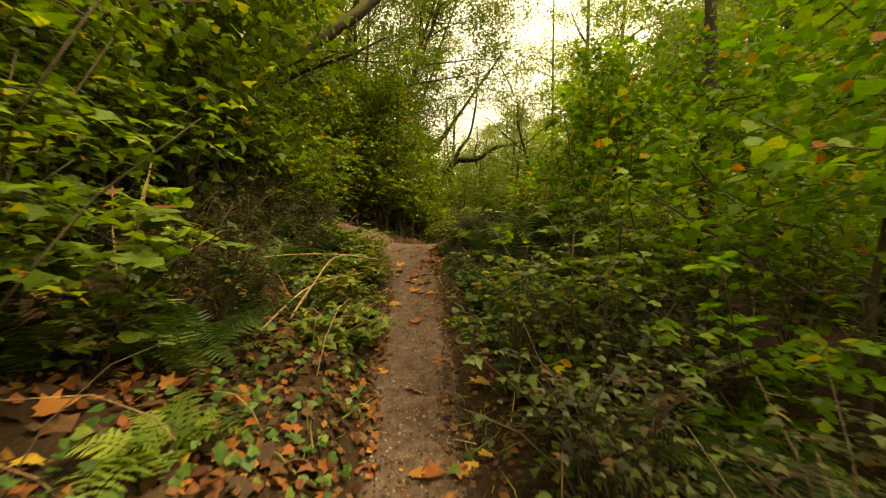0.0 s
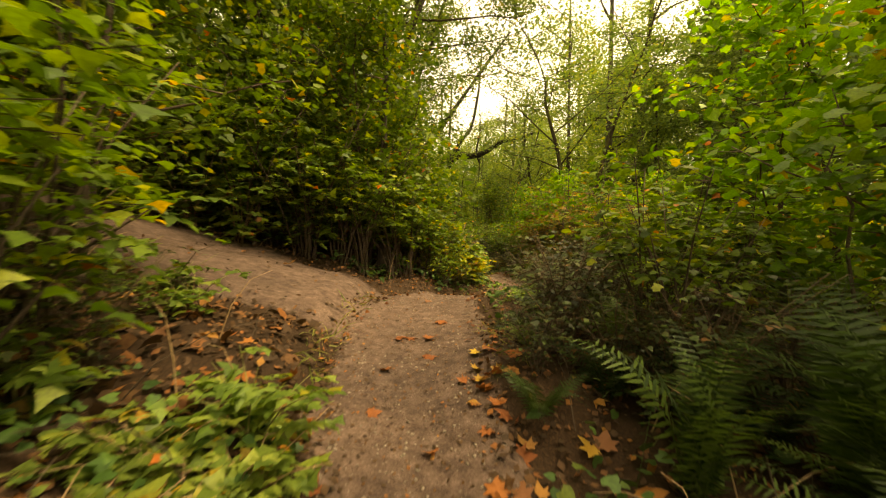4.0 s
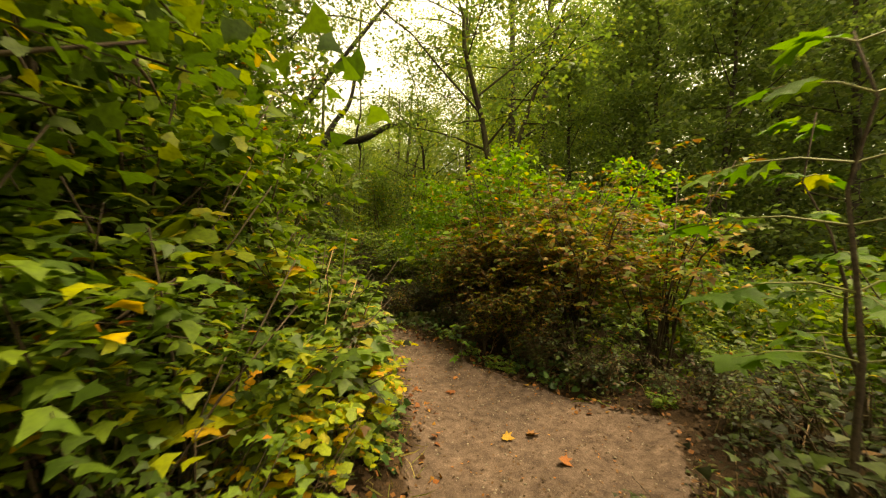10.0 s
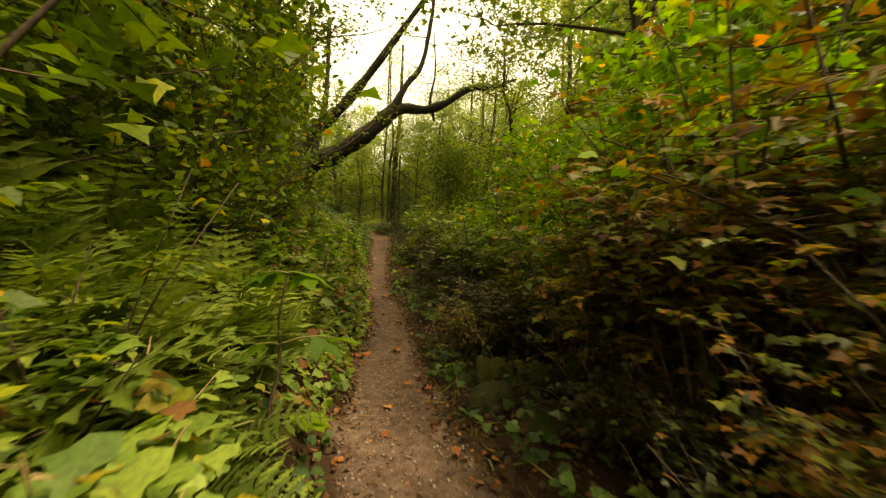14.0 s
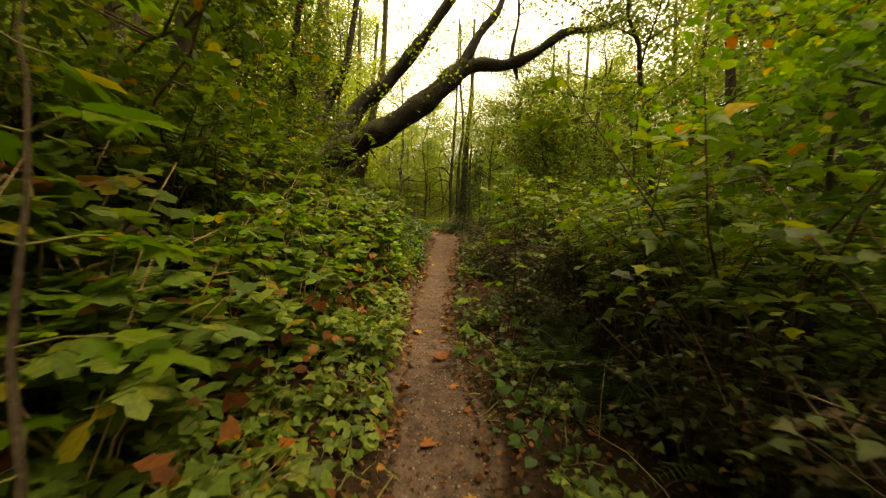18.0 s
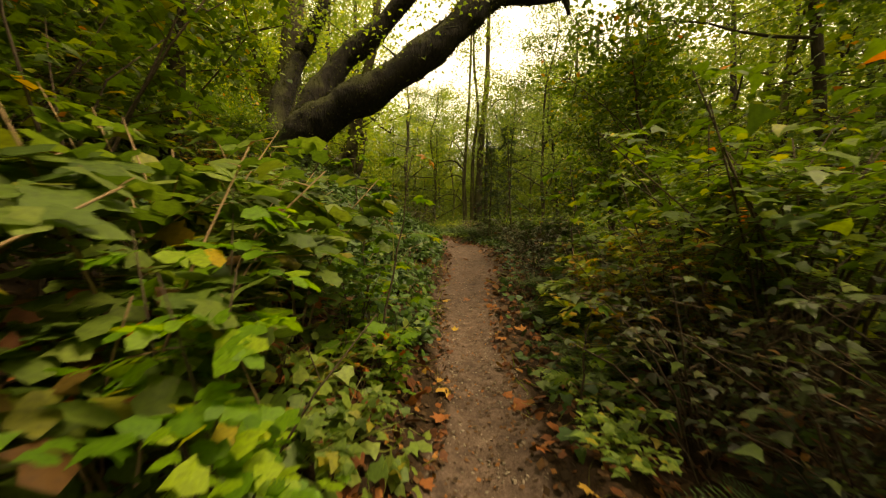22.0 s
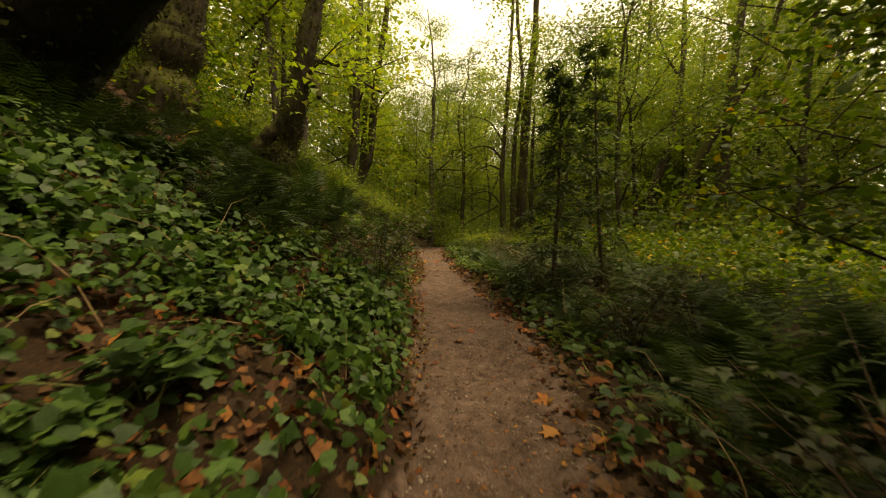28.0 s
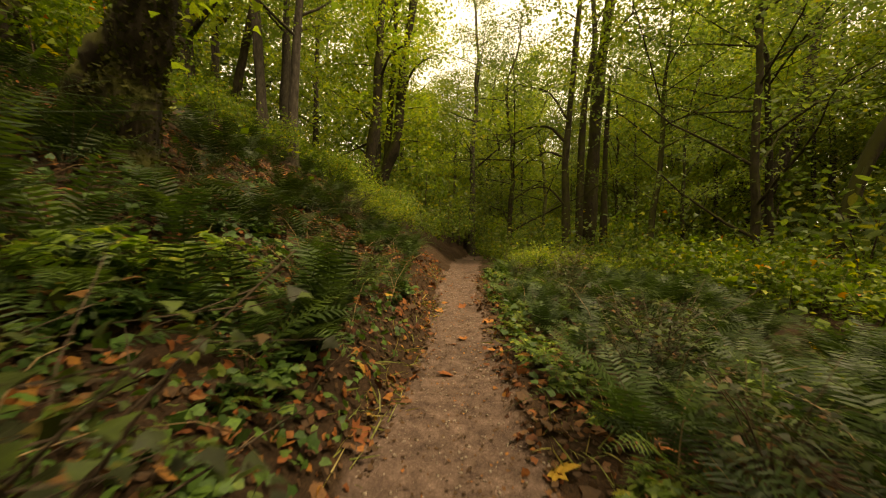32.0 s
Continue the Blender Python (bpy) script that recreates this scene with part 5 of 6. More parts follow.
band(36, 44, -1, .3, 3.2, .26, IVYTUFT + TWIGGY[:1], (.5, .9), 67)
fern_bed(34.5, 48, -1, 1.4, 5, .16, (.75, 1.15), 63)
band(30, 50, -1, 4.8, 9, .6, THICKS, (.4, .65), 64)
band(38, 56, -1, 5, 15, .5, PALES, (.45, .75), 65)
band(29, 36.5, 1, .5, 1.3, .36, SWORDS + TWIGGY[:1], (.7, .95), 58)
band(30, 36.5, 1, 1.2, 2.2, .5, SWORDS, (.9, 1.2), 70)
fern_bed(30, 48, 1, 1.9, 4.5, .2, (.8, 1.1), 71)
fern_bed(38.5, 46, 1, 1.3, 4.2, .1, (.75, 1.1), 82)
band(36.5, 48, 1, .45, 1.5, .34, SWORDS[:1] + FARFERN, (.7, 1.0), 72)
band(36, 47, 1, .2, .5, .42, LOWS, (.35, .55), 73)
band(36, 46, 1, .5, 2.2, .3, FARFERN + TWIGGY[:2] + LOWS[:1], (.6, .9), 59)
band(32, 58, 1, 4.5, 15, .4, THICKS, (.7, 1.0), 74)
band(47, 60, 1, 1.2, 8, .6, PALES, (.6, 1.0), 75)
band(47, 60, -1, 1.0, 6, .6, PALES, (.55, .9), 76)
for k in range(16):
    place(rng.choice(FARY), -16 + 2.6 * k + rng.uniform(-1, 1), rng.uniform(78, 100), rng.uniform(0, 360), rng.uniform(.5, .75), 0.3)
band(46, 58, 1, .6, 4, .5, PALEY, (.35, .6), 80)
band(46, 58, -1, .6, 4, .5, PALEY, (.35, .6), 81)
for k in range(26):
    place(rng.choice(PALES), -12 + k * .95 + rng.uniform(-1, 1), rng.uniform(56, 72), rng.uniform(0, 360), rng.uniform(1.2, 1.9), 0.1)
for k in range(60):
    a = radians(rng.uniform(-40, 220))
    d = rng.uniform(14, 34)
    x, y = 2 + math.cos(a) * d, 24 + math.sin(a) * d * 1.3
    if abs(x + max(0, y - 36) * .3) > 7:
        place(rng.choice(PALES + THICKS), x, y, rng.uniform(0, 360), rng.uniform(1.2, 2.0), 0.1)

for x, y, k, s in ((-3.3, 28.6, 0, .75), (-3.7, 30.4, 1, .75), (-2.9, 26.8, 2, .7), (5.0, 29.4, 1, .85), (3.5, 33.8, 0, .75), (4.4, 36.2, 2, .8), (-2.0, 12.5, 1, .8), (-1.15, 13.7, 0, .72), (4.7, 34.6, 1, .85), (3.9, 32.4, 2, .8)):
    place(OVERS[k], x, y, 90 * k + 9 * y, s)
band(28.5, 35.5, -1, .2, 1.4, .24, IVYTUFT, (.7, 1.1), 78)
band(28.5, 36.5, -1, 1.4, 3.2, .26, IVYTUFT, (.8, 1.2), 79)

# ferns, saplings and others that stand out
for x, y, k, s in ((.3, 18.35, 0, 1.0), (.2, 17.6, 1, .95), (-.45, 17.75, 1, 1.1), (-.55, 18.5, 0, 1.25), (-.95, 18.1, 1, 1.45), (-.25, 19.2, 0, 1.1), (-1.1, 18.9, 1, 1.5), (.25, 19.3, 1, .7)):
    place(TALLADY[k], x, y, 75 * y, s)
place(GREENS[0], .05, 26.4, 40, .52)
place(SAPS[2], 1.85, 30.2, 40, .8)
for x, y, k, s in ((1.5, 5.6, 1, 1.2), (1.4, 4.5, 0, 1.1), (1.65, 6.5, 2, 1.2), (1.1, 6.1, 1, 1.1), (1.15, 7.5, 0, 1.1), (.85, 4.3, 2, .9), (1.25, 3.4, 1, 1.0), (1.75, 4.9, 0, 1.1), (1.95, 4.1, 2, 1.1), (1.7, 3.6, 3, 1.0), (2.05, 5.5, 1, 1.1)):
    place(SWORDS[k], x, y, 70 * y, s)
place(TALLSWORD[0], .95, 5.3, 20, 1.1)
place(TALLSWORD[1], 1.4, 5.8, 120, 1.15)
place(TALLSWORD[0], .66, 6.8, 80, .9)
for x, y, k, s in ((.62, 3.5, 0, 1.2), (.95, 3.8, 1, 1.4), (.5, 4.3, 2, 1.1), (1.2, 4.2, 0, 1.5), (.85, 4.6, 1, 1.3), (.4, 4.9, 2, .9), (.7, 2.8, 1, 1.2), (1.0, 3.1, 2, 1.4), (1.3, 3.6, 0, 1.5)):
    place(IVYTUFT[k], x, y, 50 * y, s)
place(SWORDS[3], .32, 5.8, 30, .6)
place(SWORDS[1], -1.6, 2.6, 10, .95)
place(DRYFERN[0], -1.25, 3.2, 40, .9)
place(DRYFERN[1], -1.9, 3.6, 200, 1.0)
place(LADIES[0], -1.2, 1.6, 0, .6)
for x, y, k, s in ((1.75, 11.9, 0, 1.0), (2.4, 11.4, 1, 1.0), (2.1, 10.9, 0, .95), (2.9, 12.3, 1, .9), (2.35, 7.5, 0, 1.0), (2.8, 10.2, 0, 1.0)):
    place(TALLSAP[k], x, y, 130 * x, s)
for x, y, k, s in ((1.35, 6.6, 0, 1.15), (1.75, 7.0, 1, 1.2), (1.0, 6.0, 1, .8)):
    place(TALLSWORD[k], x, y, 90 * y, s)
place(SAPS[0], 4.8, 16.6, 200, 1.05)
place(SAPS[0], 1.6, 4.3, 60, 1.0)
place(SAPS[1], 1.85, 25.4, 200, .8)
place(SAPS[2], -.08, 28.15, 100, .6)
place(GREENS[1], .12, 27.75, 30, .36)
place(GREENS[2], -.15, 28.0, 130, .48)
for x, y, k, s in ((-1.75, 35.6, 0, .7), (-2.1, 36.4, 1, .8), (-2.3, 37.6, 2, 1.0), (-2.8, 38.2, 3, 1.1), (-2.1, 38.4, 0, .95), (-3.4, 37.8, 1, 1.1), (-3.0, 39.0, 2, 1.1), (-2.6, 37.0, 0, .9)):
    place(SWORDS[k], x, y, 64 * k, s)
place(SAPS[0], .26, 21.5, 260, .9)
place(SMALLSAP[1], .66, 17.5, 200, 1.5)
place(SAPS[1], .1, 27.7, 310, .62)
for x, y, k, s in ((1.95, 29.0, 0, .62), (2.1, 28.3, 2, .65)):
    place(AUTUMNS[k], x, y, 80 * k, s)
for x, y, k, s in ((1.8, 29.6, 2, .7), (2.1, 30.3, 3, .8), (-1.5, 29.3, 0, .6), (-1.95, 29.9, 1, .75), (-2.5, 30.4, 2, .85)):
    place(BRIARS[k], x, y, 50 * k, s)
for x, y, k, s in ((1.75, 28.7, 0, .58), (2.0, 29.3, 1, .62), (2.5, 28.8, 0, .8), (2.5, 30.0, 1, .7), (2.2, 29.8, 2, .72)):
    place(YELLOWS[k], x, y, 80 * y, s)
place(AUTUMNS[1], -1.7, 28.8, 10, .45)
place(AUTUMNS[2], -2.4, 29.6, 10, .6)
place(SWORDS[1], 1.5, 28.4, 50, .65)
place(SWORDS[0], -.95, 29.0, 20, .85)
place(SWORDS[3], -.55, 28.5, 160, .6)
place(LEGGY[1], -1.9, 1.4, 20, .95)
place(GREENS[1], 1.9, 2.2, 80, .75)
place(SMALLSAP[0], 2.05, 16.0, 10, .8)
place(SMALLSAP[1], 1.25, 24.4, 90, 1.0)
place(SMALLSAP[2], 1.3, 27.8, 190, 1.0)
for x, y, k, s in ((1.9, 34.3, 0, 1.05), (2.6, 34.9, 1, 1.1), (2.7, 33.9, 0, 1.1), (2.2, 35.4, 1, 1.0)):
    place(TALLSWORD[k], x, y, 60 * y, s)
place(TALLSWORD[1], -1.75, 39.1, 160, .95)
place(TALLSWORD[0], -2.2, 37.4, 40, 1.0)
place(TALLSWORD[1], -2.7, 37.7, 100, 1.05)
place(SWORDS[0], .75, 40.6, 190, 1.1)
place(LADIES[1], -1.3, 37.4, 30, .55)
place(conifer(400, 3.4, 0.034, "small dark green cedar standing at the trail edge", .1, 34, 0.74), 1.02, 37.45, 0, 1.0)
place(conifer(401, 4.3, 0.04, "young dark green cedar with drooping boughs", .14, 30, 0.9), 1.85, 38.2, 120, 1.0)
for ob in [o for o in scene.objects if o.parent is None and o.name.split(".")[0] not in ("camera", "sun", "ground", "far_woods", "fern_bed") and o.matrix_basis == Matrix()]:
    for child in list(ob.children_recursive):
        bpy.data.objects.remove(child)
    bpy.data.objects.remove(ob)


# ---- ground cover and litter ----
def scattered(name, label, category, seed, y0, y1, side, d0, d1, density, blade, size, mat, lift, flat, avoid_trail=True, thin=0.0):
    """Loose leaves over a strip of ground beside (side -1 or 1) or on (0) the trail."""
    r = np.random.default_rng(seed)
    n = int((y1 - y0) * (d1 - d0) * density)
    y, d = r.uniform(y0, y1, n), r.uniform(d0, d1, n)
    el, er = np.interp(y, TY, TL), np.interp(y, TY, TR)
    x = el - d if side < 0 else er + d if side > 0 else el + (er - el) * d
    keep = np.ones(n, bool)
    keep &= (trodden(x, y) < 0.5) | (x > el - 0.15) | (r.random(n) < 0.06)
    if avoid_trail:
        keep &= trodden(x, y) < 0.4
    if thin:
        keep &= value_noise(x * 1.1, y * 1.1, seed) + 0.5 > thin + 0.25 * (r.random(n) - 0.5)
    x, y = x[keep], y[keep]
    n = len(x)
    z = height(x, y) + r.uniform(*lift, n)
    e = 0.05
    slope = np.column_stack([-(height(x + e, y) - height(x - e, y)) / (2 * e), -(height(x, y + e) - height(x, y - e)) / (2 * e), np.ones(n)])
    face = unit(slope) + r.normal(0, flat, (n, 3))
    tip = r.normal(0, 1, (n, 3)) * [1, 1, 0.3]
    v, f = spread(blade, np.column_stack([x, y, z]), face, tip, size * r.uniform(0.55, 1.25, n))
    return tagged(new(name, mesh_of(name, v, f, mat)), label, category, kind="stuff")


IVY_LABEL = "low green ground ivy covering the bank"
scattered("ground_ivy", IVY_LABEL, "ground cover", 1, 28.2, 35, -1, .05, 3.2, 260, IVY, .055, M_IVY, (.02, .26), .6, thin=.1)
scattered("ground_ivy", IVY_LABEL, "ground cover", 9, 28.2, 36, -1, .1, 3.4, 420, PALM, .078, M_IVY, (.1, .36), .6, thin=.3)
scattered("ground_ivy", IVY_LABEL, "ground cover", 2, 34, 42, -1, .1, 3.4, 130, IVY, .055, M_IVY, (.02, .25), .75, thin=.45)
scattered("ground_ivy", IVY_LABEL, "ground cover", 8, 27.5, 36, -1, 2.8, 5.5, 170, IVY, .1, M_IVY, (.02, .25), .5, thin=.3)
scattered("ground_ivy", IVY_LABEL, "ground cover", 3, -3, 7, -1, .05, 1.5, 170, IVY, .06, M_IVY, (.03, .16), .4, thin=.35)
scattered("ground_ivy", IVY_LABEL, "ground cover", 4, 18, 27.5, -1, .0, 1.2, 260, PALM, .085, M_SNOW, (.03, .22), .45, thin=.2)
scattered("ground_ivy", IVY_LABEL, "ground cover", 5, -3, 13, 1, .05, 1.6, 90, IVY, .075, M_IVY, (.03, .2), .6, thin=.35)
scattered("ground_ivy", IVY_LABEL, "ground cover", 6, 11, 18, -1, .05, 1.4, 150, IVY, .075, M_IVY, (.03, .25), .5, thin=.5)
scattered("ground_ivy", IVY_LABEL, "ground cover", 7, 14.5, 46, 1, .05, 1.6, 110, IVY, .08, M_IVY, (.03, .22), .5, thin=.35)
LIT = "brown and orange fallen leaf litter on forest soil"
scattered("leaf_litter", LIT, "leaf litter", 21, -5, 46, -1, -.08, 4.2, 300, DIAMOND, .055, M_LITTER, (.005, .05), .45, False, .12)
scattered("leaf_litter", LIT, "leaf litter", 22, -5, 46, 1, -.1, 2.6, 300, DIAMOND, .055, M_LITTER, (.005, .05), .45, False, .12)
scattered("leaf_litter", LIT, "leaf litter", 23, -4, 50, 0, .02, .98, 260, DIAMOND, .028, M_LITTER, (.004, .012), .25, False)
scattered("leaf_litter", LIT, "leaf litter", 24, 34, 60, -1, 3, 14, 20, TRIDENT, .16, M_LITTER, (.01, .05), .4)
scattered("leaf_litter", LIT, "leaf litter", 25, .3, 9, -1, .1, 2.6, 45, PALM, .11, M_LITTER, (.01, .06), .45, False, .3)
scattered("leaf_litter", LIT, "leaf litter", 28, .2, 3.6, -1, .0, 1.8, 150, PALM, .066, M_FALLS, (.01, .06), .5, False, .25)
scattered("leaf_litter", LIT, "leaf litter", 26, 28, 44, -1, .1, 3.2, 40, PALM, .1, M_LITTER, (.01, .06), .45, False, .3)
scattered("leaf_litter", LIT, "leaf litter", 29, 33.5, 47, -1, .0, 4.5, 90, PALM, .075, M_FALLS, (.01, .05), .5, False, .2)
scattered("leaf_litter", LIT, "leaf litter", 30, 27, 47, 1, .0, 1.6, 70, PALM, .075, M_FALLS, (.01, .05), .5, False, .3)
scattered("ground_ivy", IVY_LABEL, "ground cover", 10, 35, 41, -1, .15, 2.6, 130, PALM, .07, M_IVY, (.03, .2), .6, thin=.35)
scattered("leaf_litter", LIT, "leaf litter", 51, 26.4, 28.7, -1, .1, 1.5, 170, PALM, .08, M_FALLS, (.01, .08), .6, False, .1)
scattered("leaf_litter", LIT, "leaf litter", 52, 18.5, 26.5, -1, .3, 1.8, 55, PALM, .08, M_FALLS, (.02, .7), .9, False, .2)
scattered("leaf_litter", LIT, "leaf litter", 27, 28, 44, 1, -.1, 1.4, 60, PALM, .09, M_LITTER, (.01, .05), .45, False, .2)


def carpet():
    """Low undergrowth over the wood's floor, away from the trail."""
    r = np.random.default_rng(40)
    n = 52000
    x, y = r.uniform(-45, 50, n), r.uniform(-14, 84, n)
    keep = (x < np.interp(y, TY, TL) - 3.5) | (x > np.interp(y, TY, TR) + 3.5)
    x, y = x[keep], y[keep]
    n = len(x)
    pos = np.column_stack([x, y, height(x, y) + r.uniform(0, .7, n)])
    v, f = spread(DIAMOND, pos, np.array([0, 0, 1.0]) + r.normal(0, .4, (n, 3)), r.normal(0, 1, (n, 3)), r.uniform(.12, .3, n))
    tagged(new("undergrowth_carpet", mesh_of("undergrowth_carpet", v, f, M_SHRUB)), "low green undergrowth covering the forest floor", "ground cover", kind="stuff")


carpet()


def tangle():
    """Thin dry stems that stand and hang in the undergrowth on both sides."""
    r = np.random.default_rng(41)
    bits = []
    for k in range(1500):
        y = r.uniform(.5, 44)
        left = r.random() < .5
        d = .35 + 2.6 * r.random() ** 1.3
        x = np.interp(y, TY, TL) - d if left else np.interp(y, TY, TR) + d
        a, ln = r.uniform(0, 6.28), r.uniform(.35, 1.1)
        up, out = ln * r.uniform(.3, 1), ln * r.uniform(.2, .7)
        s = np.linspace(0, 1, 4)
        p = np.column_stack([x + math.cos(a) * out * s**1.4, y + math.sin(a) * out * s**1.4, H(x, y) + up * (s - .35 * s**3)])
        if np.all(trodden(p[:, 0], p[:, 1]) < .3):
            bits.append(tube(p, np.linspace(.005, .0015, 4), 3))
    half = len(bits) // 2
    for part_of, mat, txt in ((bits[:half], M_TWIG, "tangle of thin dark stems in the undergrowth"), (bits[half:], M_CANE, "tangle of thin dry tan stems in the undergrowth")):
        tagged(new("stem_tangle", mesh_of("stem_tangle", *joined(part_of), mat, True)), txt, "undergrowth", kind="stuff")


tangle()
GR = "tufts of dry and green grass along the trail edge"
scattered("leaf_litter", LIT, "leaf litter", 53, 0, 46, 0, .0, .14, 120, PALM, .055, M_FALLS, (.006, .03), .5, False, .45)
scattered("leaf_litter", LIT, "leaf litter", 54, 0, 46, 0, .8, 1, 110, PALM, .055, M_FALLS, (.006, .03), .5, False, .45)
scattered("grass", GR, "grass", 31, -3, 46, -1, -.04, .3, 220, BLADE, .2, M_GRASS, (-.02, .02), 2.5, False, .5)
scattered("grass", GR, "grass", 32, -3, 46, 1, -.03, .3, 200, BLADE, .18, M_GRASS, (-.02, .02), 2.5, False, .5)


def stone_mesh(seed, squash=0.6):
    bm = bmesh.new()
    bmesh.ops.create_icosphere(bm, subdivisions=2, radius=1)
    r = random.Random(seed)
    off = Vector((r.uniform(0, 50), r.uniform(0, 50), 0))
    for v in bm.verts:
        k = 1 + 0.5 * noise.noise(v.co * 0.9 + off) + 0.16 * noise.noise(v.co * 2.6 + off)
        v.co = Vector((v.co.x * k, v.co.y * k * 0.8, v.co.z * k * squash))
    me = bpy.data.meshes.new("stone")
    bm.to_mesh(me)
    bm.free()
    for p in me.polygons:
        p.use_smooth = True
    me.materials.append(M_STONE)
    return me


STONES = [stone_mesh(k) for k in range(4)]
for k, (x, y, s, turn) in enumerate(((2.02, 18.45, .24, 60), (2.25, 17.9, .16, 100), (1.95, 19.15, .17, 60))):
    ob = tagged(new("mossy_rock", STONES[k % 4]), "dark moss-covered rock at the trail edge", "rock", "rocks at the trail edge")
    ob.matrix_basis = pose(x, y, H(x, y) + s * 0.25, 0, 0, turn) @ Matrix.Scale(s, 4)

PEBBLES = []
for k in range(4):
    me = stone_mesh(20 + k, 0.5)
    me.name = "pebble"
    me.materials[0] = M_PEBBLE
    PEBBLES.append(me)
pv, pf = [], []
r = np.random.default_rng(8)
base = np.empty(len(PEBBLES[0].vertices) * 3)
PEBBLES[0].vertices.foreach_get("co", base)
octa = (np.array([(1, 0, 0), (0, .8, 0), (-1, .1, 0), (0, -.8, 0), (0, 0, .6), (0, 0, -.5)], float), np.array([(0, 1, 4), (1, 2, 4), (2, 3, 4), (3, 0, 4), (1, 0, 5), (2, 1, 5), (3, 2, 5), (0, 3, 5)]))
n = 24000
y = r.uniform(-3, 48, n)
f01 = r.beta(0.8, 0.8, n)
x = np.interp(y, TY, TL) + (np.interp(y, TY, TR) - np.interp(y, TY, TL)) * f01
v, f = spread(octa, np.column_stack([x, y, height(x, y)]), np.array([0, 0, 1.0]) + r.normal(0, .3, (n, 3)), r.normal(0, 1, (n, 3)), 0.004 + 0.016 * r.random(n) ** 4)
tagged(new("gravel", mesh_of("gravel", v, f, M_PEBBLE)), "small pale pebbles and clods on the earth trail", "gravel", kind="stuff")

# fallen maple leaves, one by one
FALLEN = []
for c in (.25, .6, -.5):
    v, f = spread(fan([(0, 0), (.2, -.1), (.3, .06), (.56, .12), (.4, .3), (.56, .6), (.27, .5), (.15, .76), (0, 1)], .3, c), [(0, -.5, .06)], [(0, 0, 1.0)], [(0, 1.0, 0)], [1.0])
    FALLEN.append(mesh_of("fallen_leaf", v, f, M_FALL))
r = random.Random(77)


def fallen(x, y, s, turn, lift=0.012):
    e = 0.06
    sx, sy = (H(x + e, y) - H(x - e, y)) / (2 * e), (H(x, y + e) - H(x, y - e)) / (2 * e)
    ob = tagged(new("fallen_leaf", r.choice(FALLEN)), "orange brown fallen maple leaf lying on the ground", "leaf", "fallen maple leaves")
    ob.matrix_basis = pose(x, y, H(x, y) + lift, math.degrees(math.atan(sy)) + r.uniform(-12, 12), -math.degrees(math.atan(sx)) + r.uniform(-12, 12), turn) @ Matrix.Scale(s, 4)


for k in range(120):
    y = r.uniform(0.5, 47) if k % 3 else r.uniform(1, 9)
    el, er = EDGE_L(y), EDGE_R(y)
    x = el + (er - el) * r.uniform(-.1, 1.1)
    fallen(x, y, r.uniform(.07, .17), r.uniform(0, 360))
for k in range(110):
    y = r.uniform(0.5, 42) if k % 2 else r.uniform(1, 8)
    x = EDGE_L(y) - r.uniform(.05, 1.6) if r.random() < .6 else EDGE_R(y) + r.uniform(.02, .7)
    fallen(x, y, r.uniform(.08, .17), r.uniform(0, 360), .04)

for k in range(46):
    y = r.uniform(5.6, 8.8)
    fallen(EDGE_R(y) + r.gauss(-.04, .12), y, r.uniform(.07, .15), r.uniform(0, 360), .02)
for k in range(24):
    y = r.uniform(18, 31)
    fallen(EDGE_L(y) + r.gauss(0, .2) if k % 2 else EDGE_R(y) + r.gauss(.05, .15), y, r.uniform(.06, .14), r.uniform(0, 360), .03)

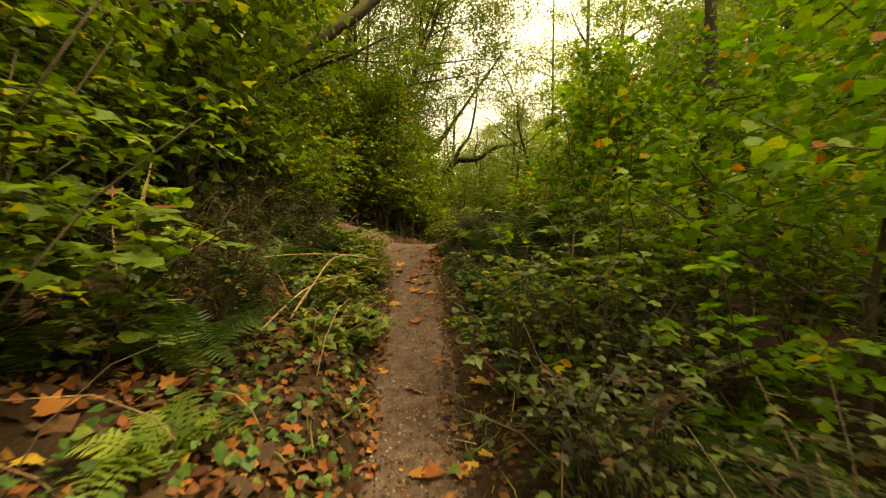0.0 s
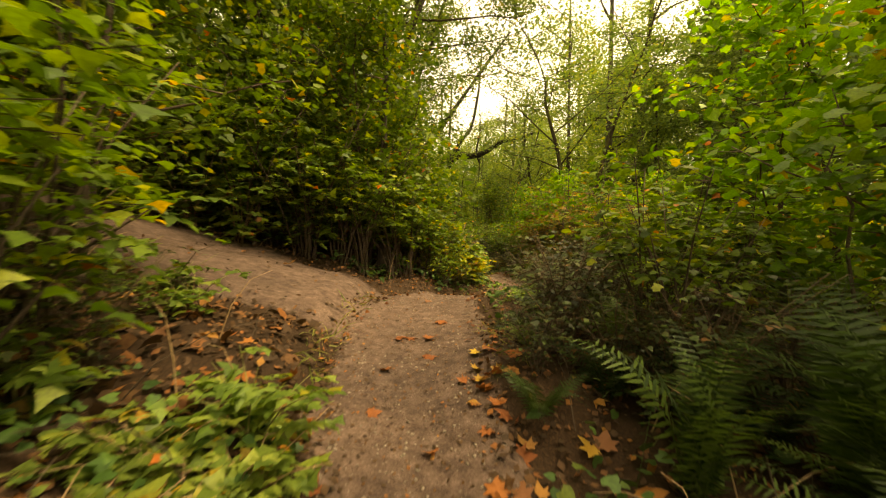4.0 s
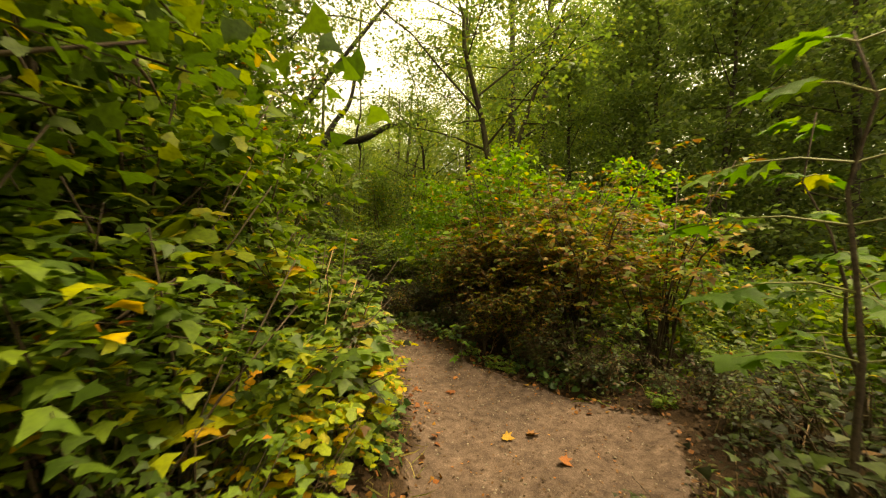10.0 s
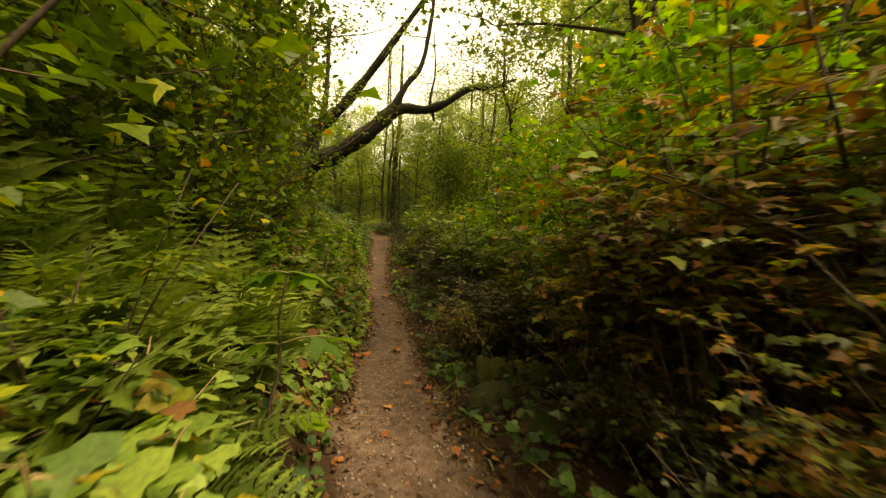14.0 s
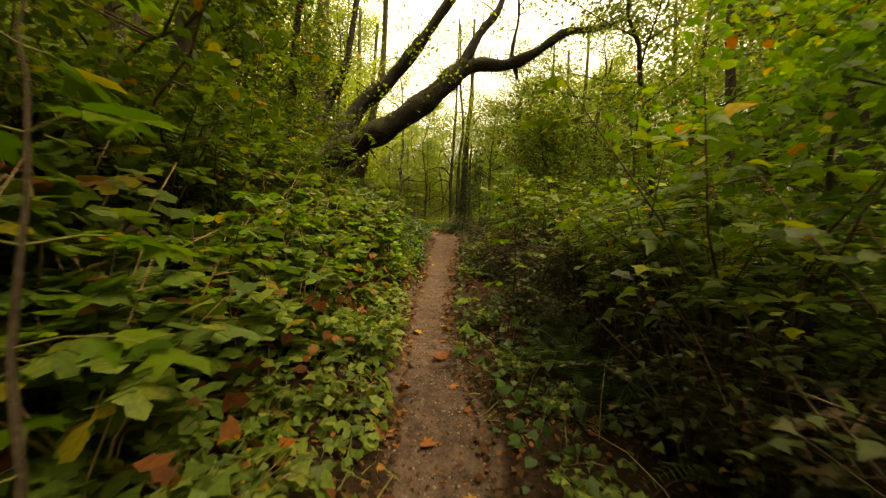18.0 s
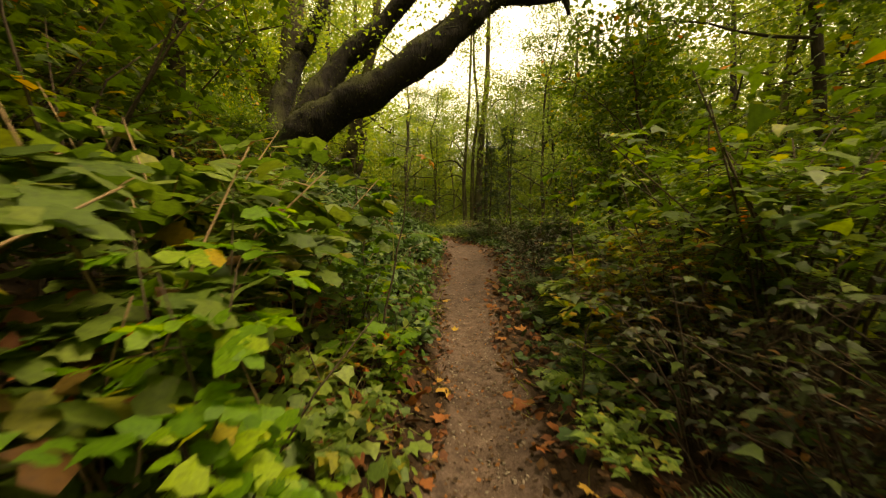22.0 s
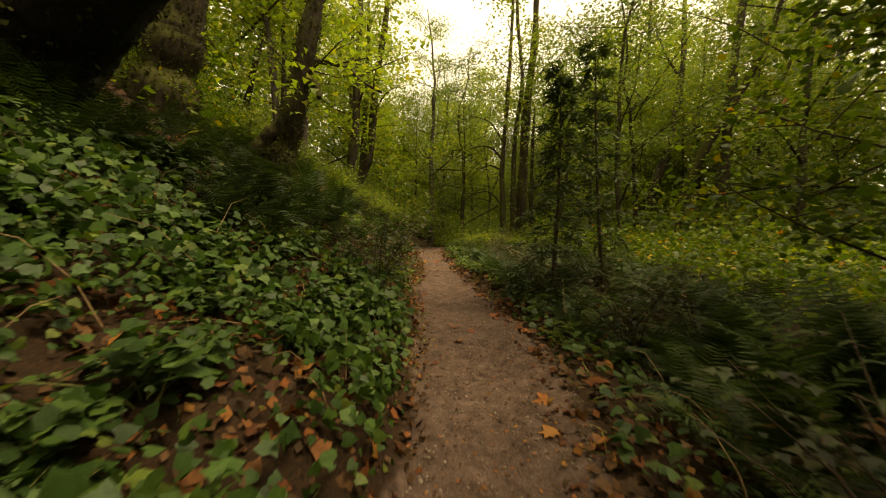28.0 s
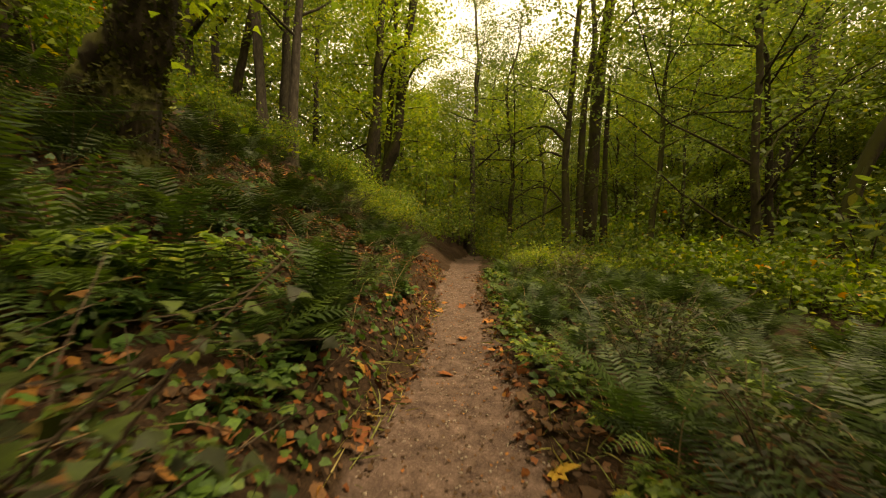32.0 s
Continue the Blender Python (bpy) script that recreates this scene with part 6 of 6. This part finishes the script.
# mossy log lying among the shrubs
p = bent([(2.1, 19.2, H(2.1, 19.2) + .1), (2.7, 19.0, H(2.7, 19.0) + .16), (3.4, 18.9, H(3.4, 18.9) + .14)], 40)
tagged(new("mossy_log", mesh_of("mossy_log", *tube(p, np.linspace(.19, .14, 40) * (1 + .16 * np.sin(np.arange(40) * .8) * np.cos(np.arange(40) * .37)), 14, .22, np.random.default_rng(3)), M_MOSSY, True)), "short moss-covered log lying beside the trail", "log")

r2 = np.random.default_rng(12)
q = along_line(p, r2.uniform(0, .999, 1400)) + unit(r2.normal(0, 1, (1400, 3)) + [0, -.4, .8]) * .16
tagged(new("moss_cushion", mesh_of("moss_cushion", *spread(DIAMOND, q, r2.normal(0, 1, (1400, 3)), r2.normal(0, 1, (1400, 3)) + [0, 0, .8], r2.uniform(.02, .06, 1400)), M_MOSS)), "soft green moss growing over the log", "moss", kind="stuff")

# dry canes and stalks
def cane(points, r0, r1, label, mat):
    p = bent(points, 18)
    tagged(new("dry_cane", mesh_of("dry_cane", *tube(p, np.linspace(r0, r1, 18), 6), mat, True)), label, "branch", "dry canes")


cane([(-1.35, 3.2, H(-1.35, 3.2)), (-1.2, 3.4, H(-1.2, 3.4) + .3), (-1.05, 3.7, H(-1, 3.7) + .62), (-.75, 4.3, H(-.75, 4.3) + .62)], .013, .005, "tan dry bramble cane arching over the bank", M_CANE)
cane([(-1.5, 2.9, H(-1.5, 2.9)), (-1.25, 3.5, H(-1.25, 3.5) + .25), (-.9, 4.2, H(-.9, 4.2) + .42)], .012, .005, "tan dry bramble cane lying over the bank", M_CANE)
cane([(-2.4, 3.1, H(-2.4, 3.1) + .15), (-1.7, 3.7, H(-1.7, 3.7) + .3), (-1.0, 4.6, H(-1, 4.6) + .45)], .009, .004, "tan dry bramble cane lying over the bank", M_CANE)
cane([(-.28, 29.6, H(-.28, 29.6)), (-.24, 29.6, H(-.28, 29.6) + .5), (-.26, 29.6, H(-.28, 29.6) + 1.1)], .008, .005, "single pale green stalk standing in ground ivy", M_STEM)
tuft = tagged(new("withered_leaf", FALLEN[0]), "withered orange leaf caught on top of a stalk", "leaf")
tuft.matrix_basis = pose(-.26, 29.6, H(-.28, 29.6) + 1.1, 20, 10, 60) @ Matrix.Scale(.14, 4)
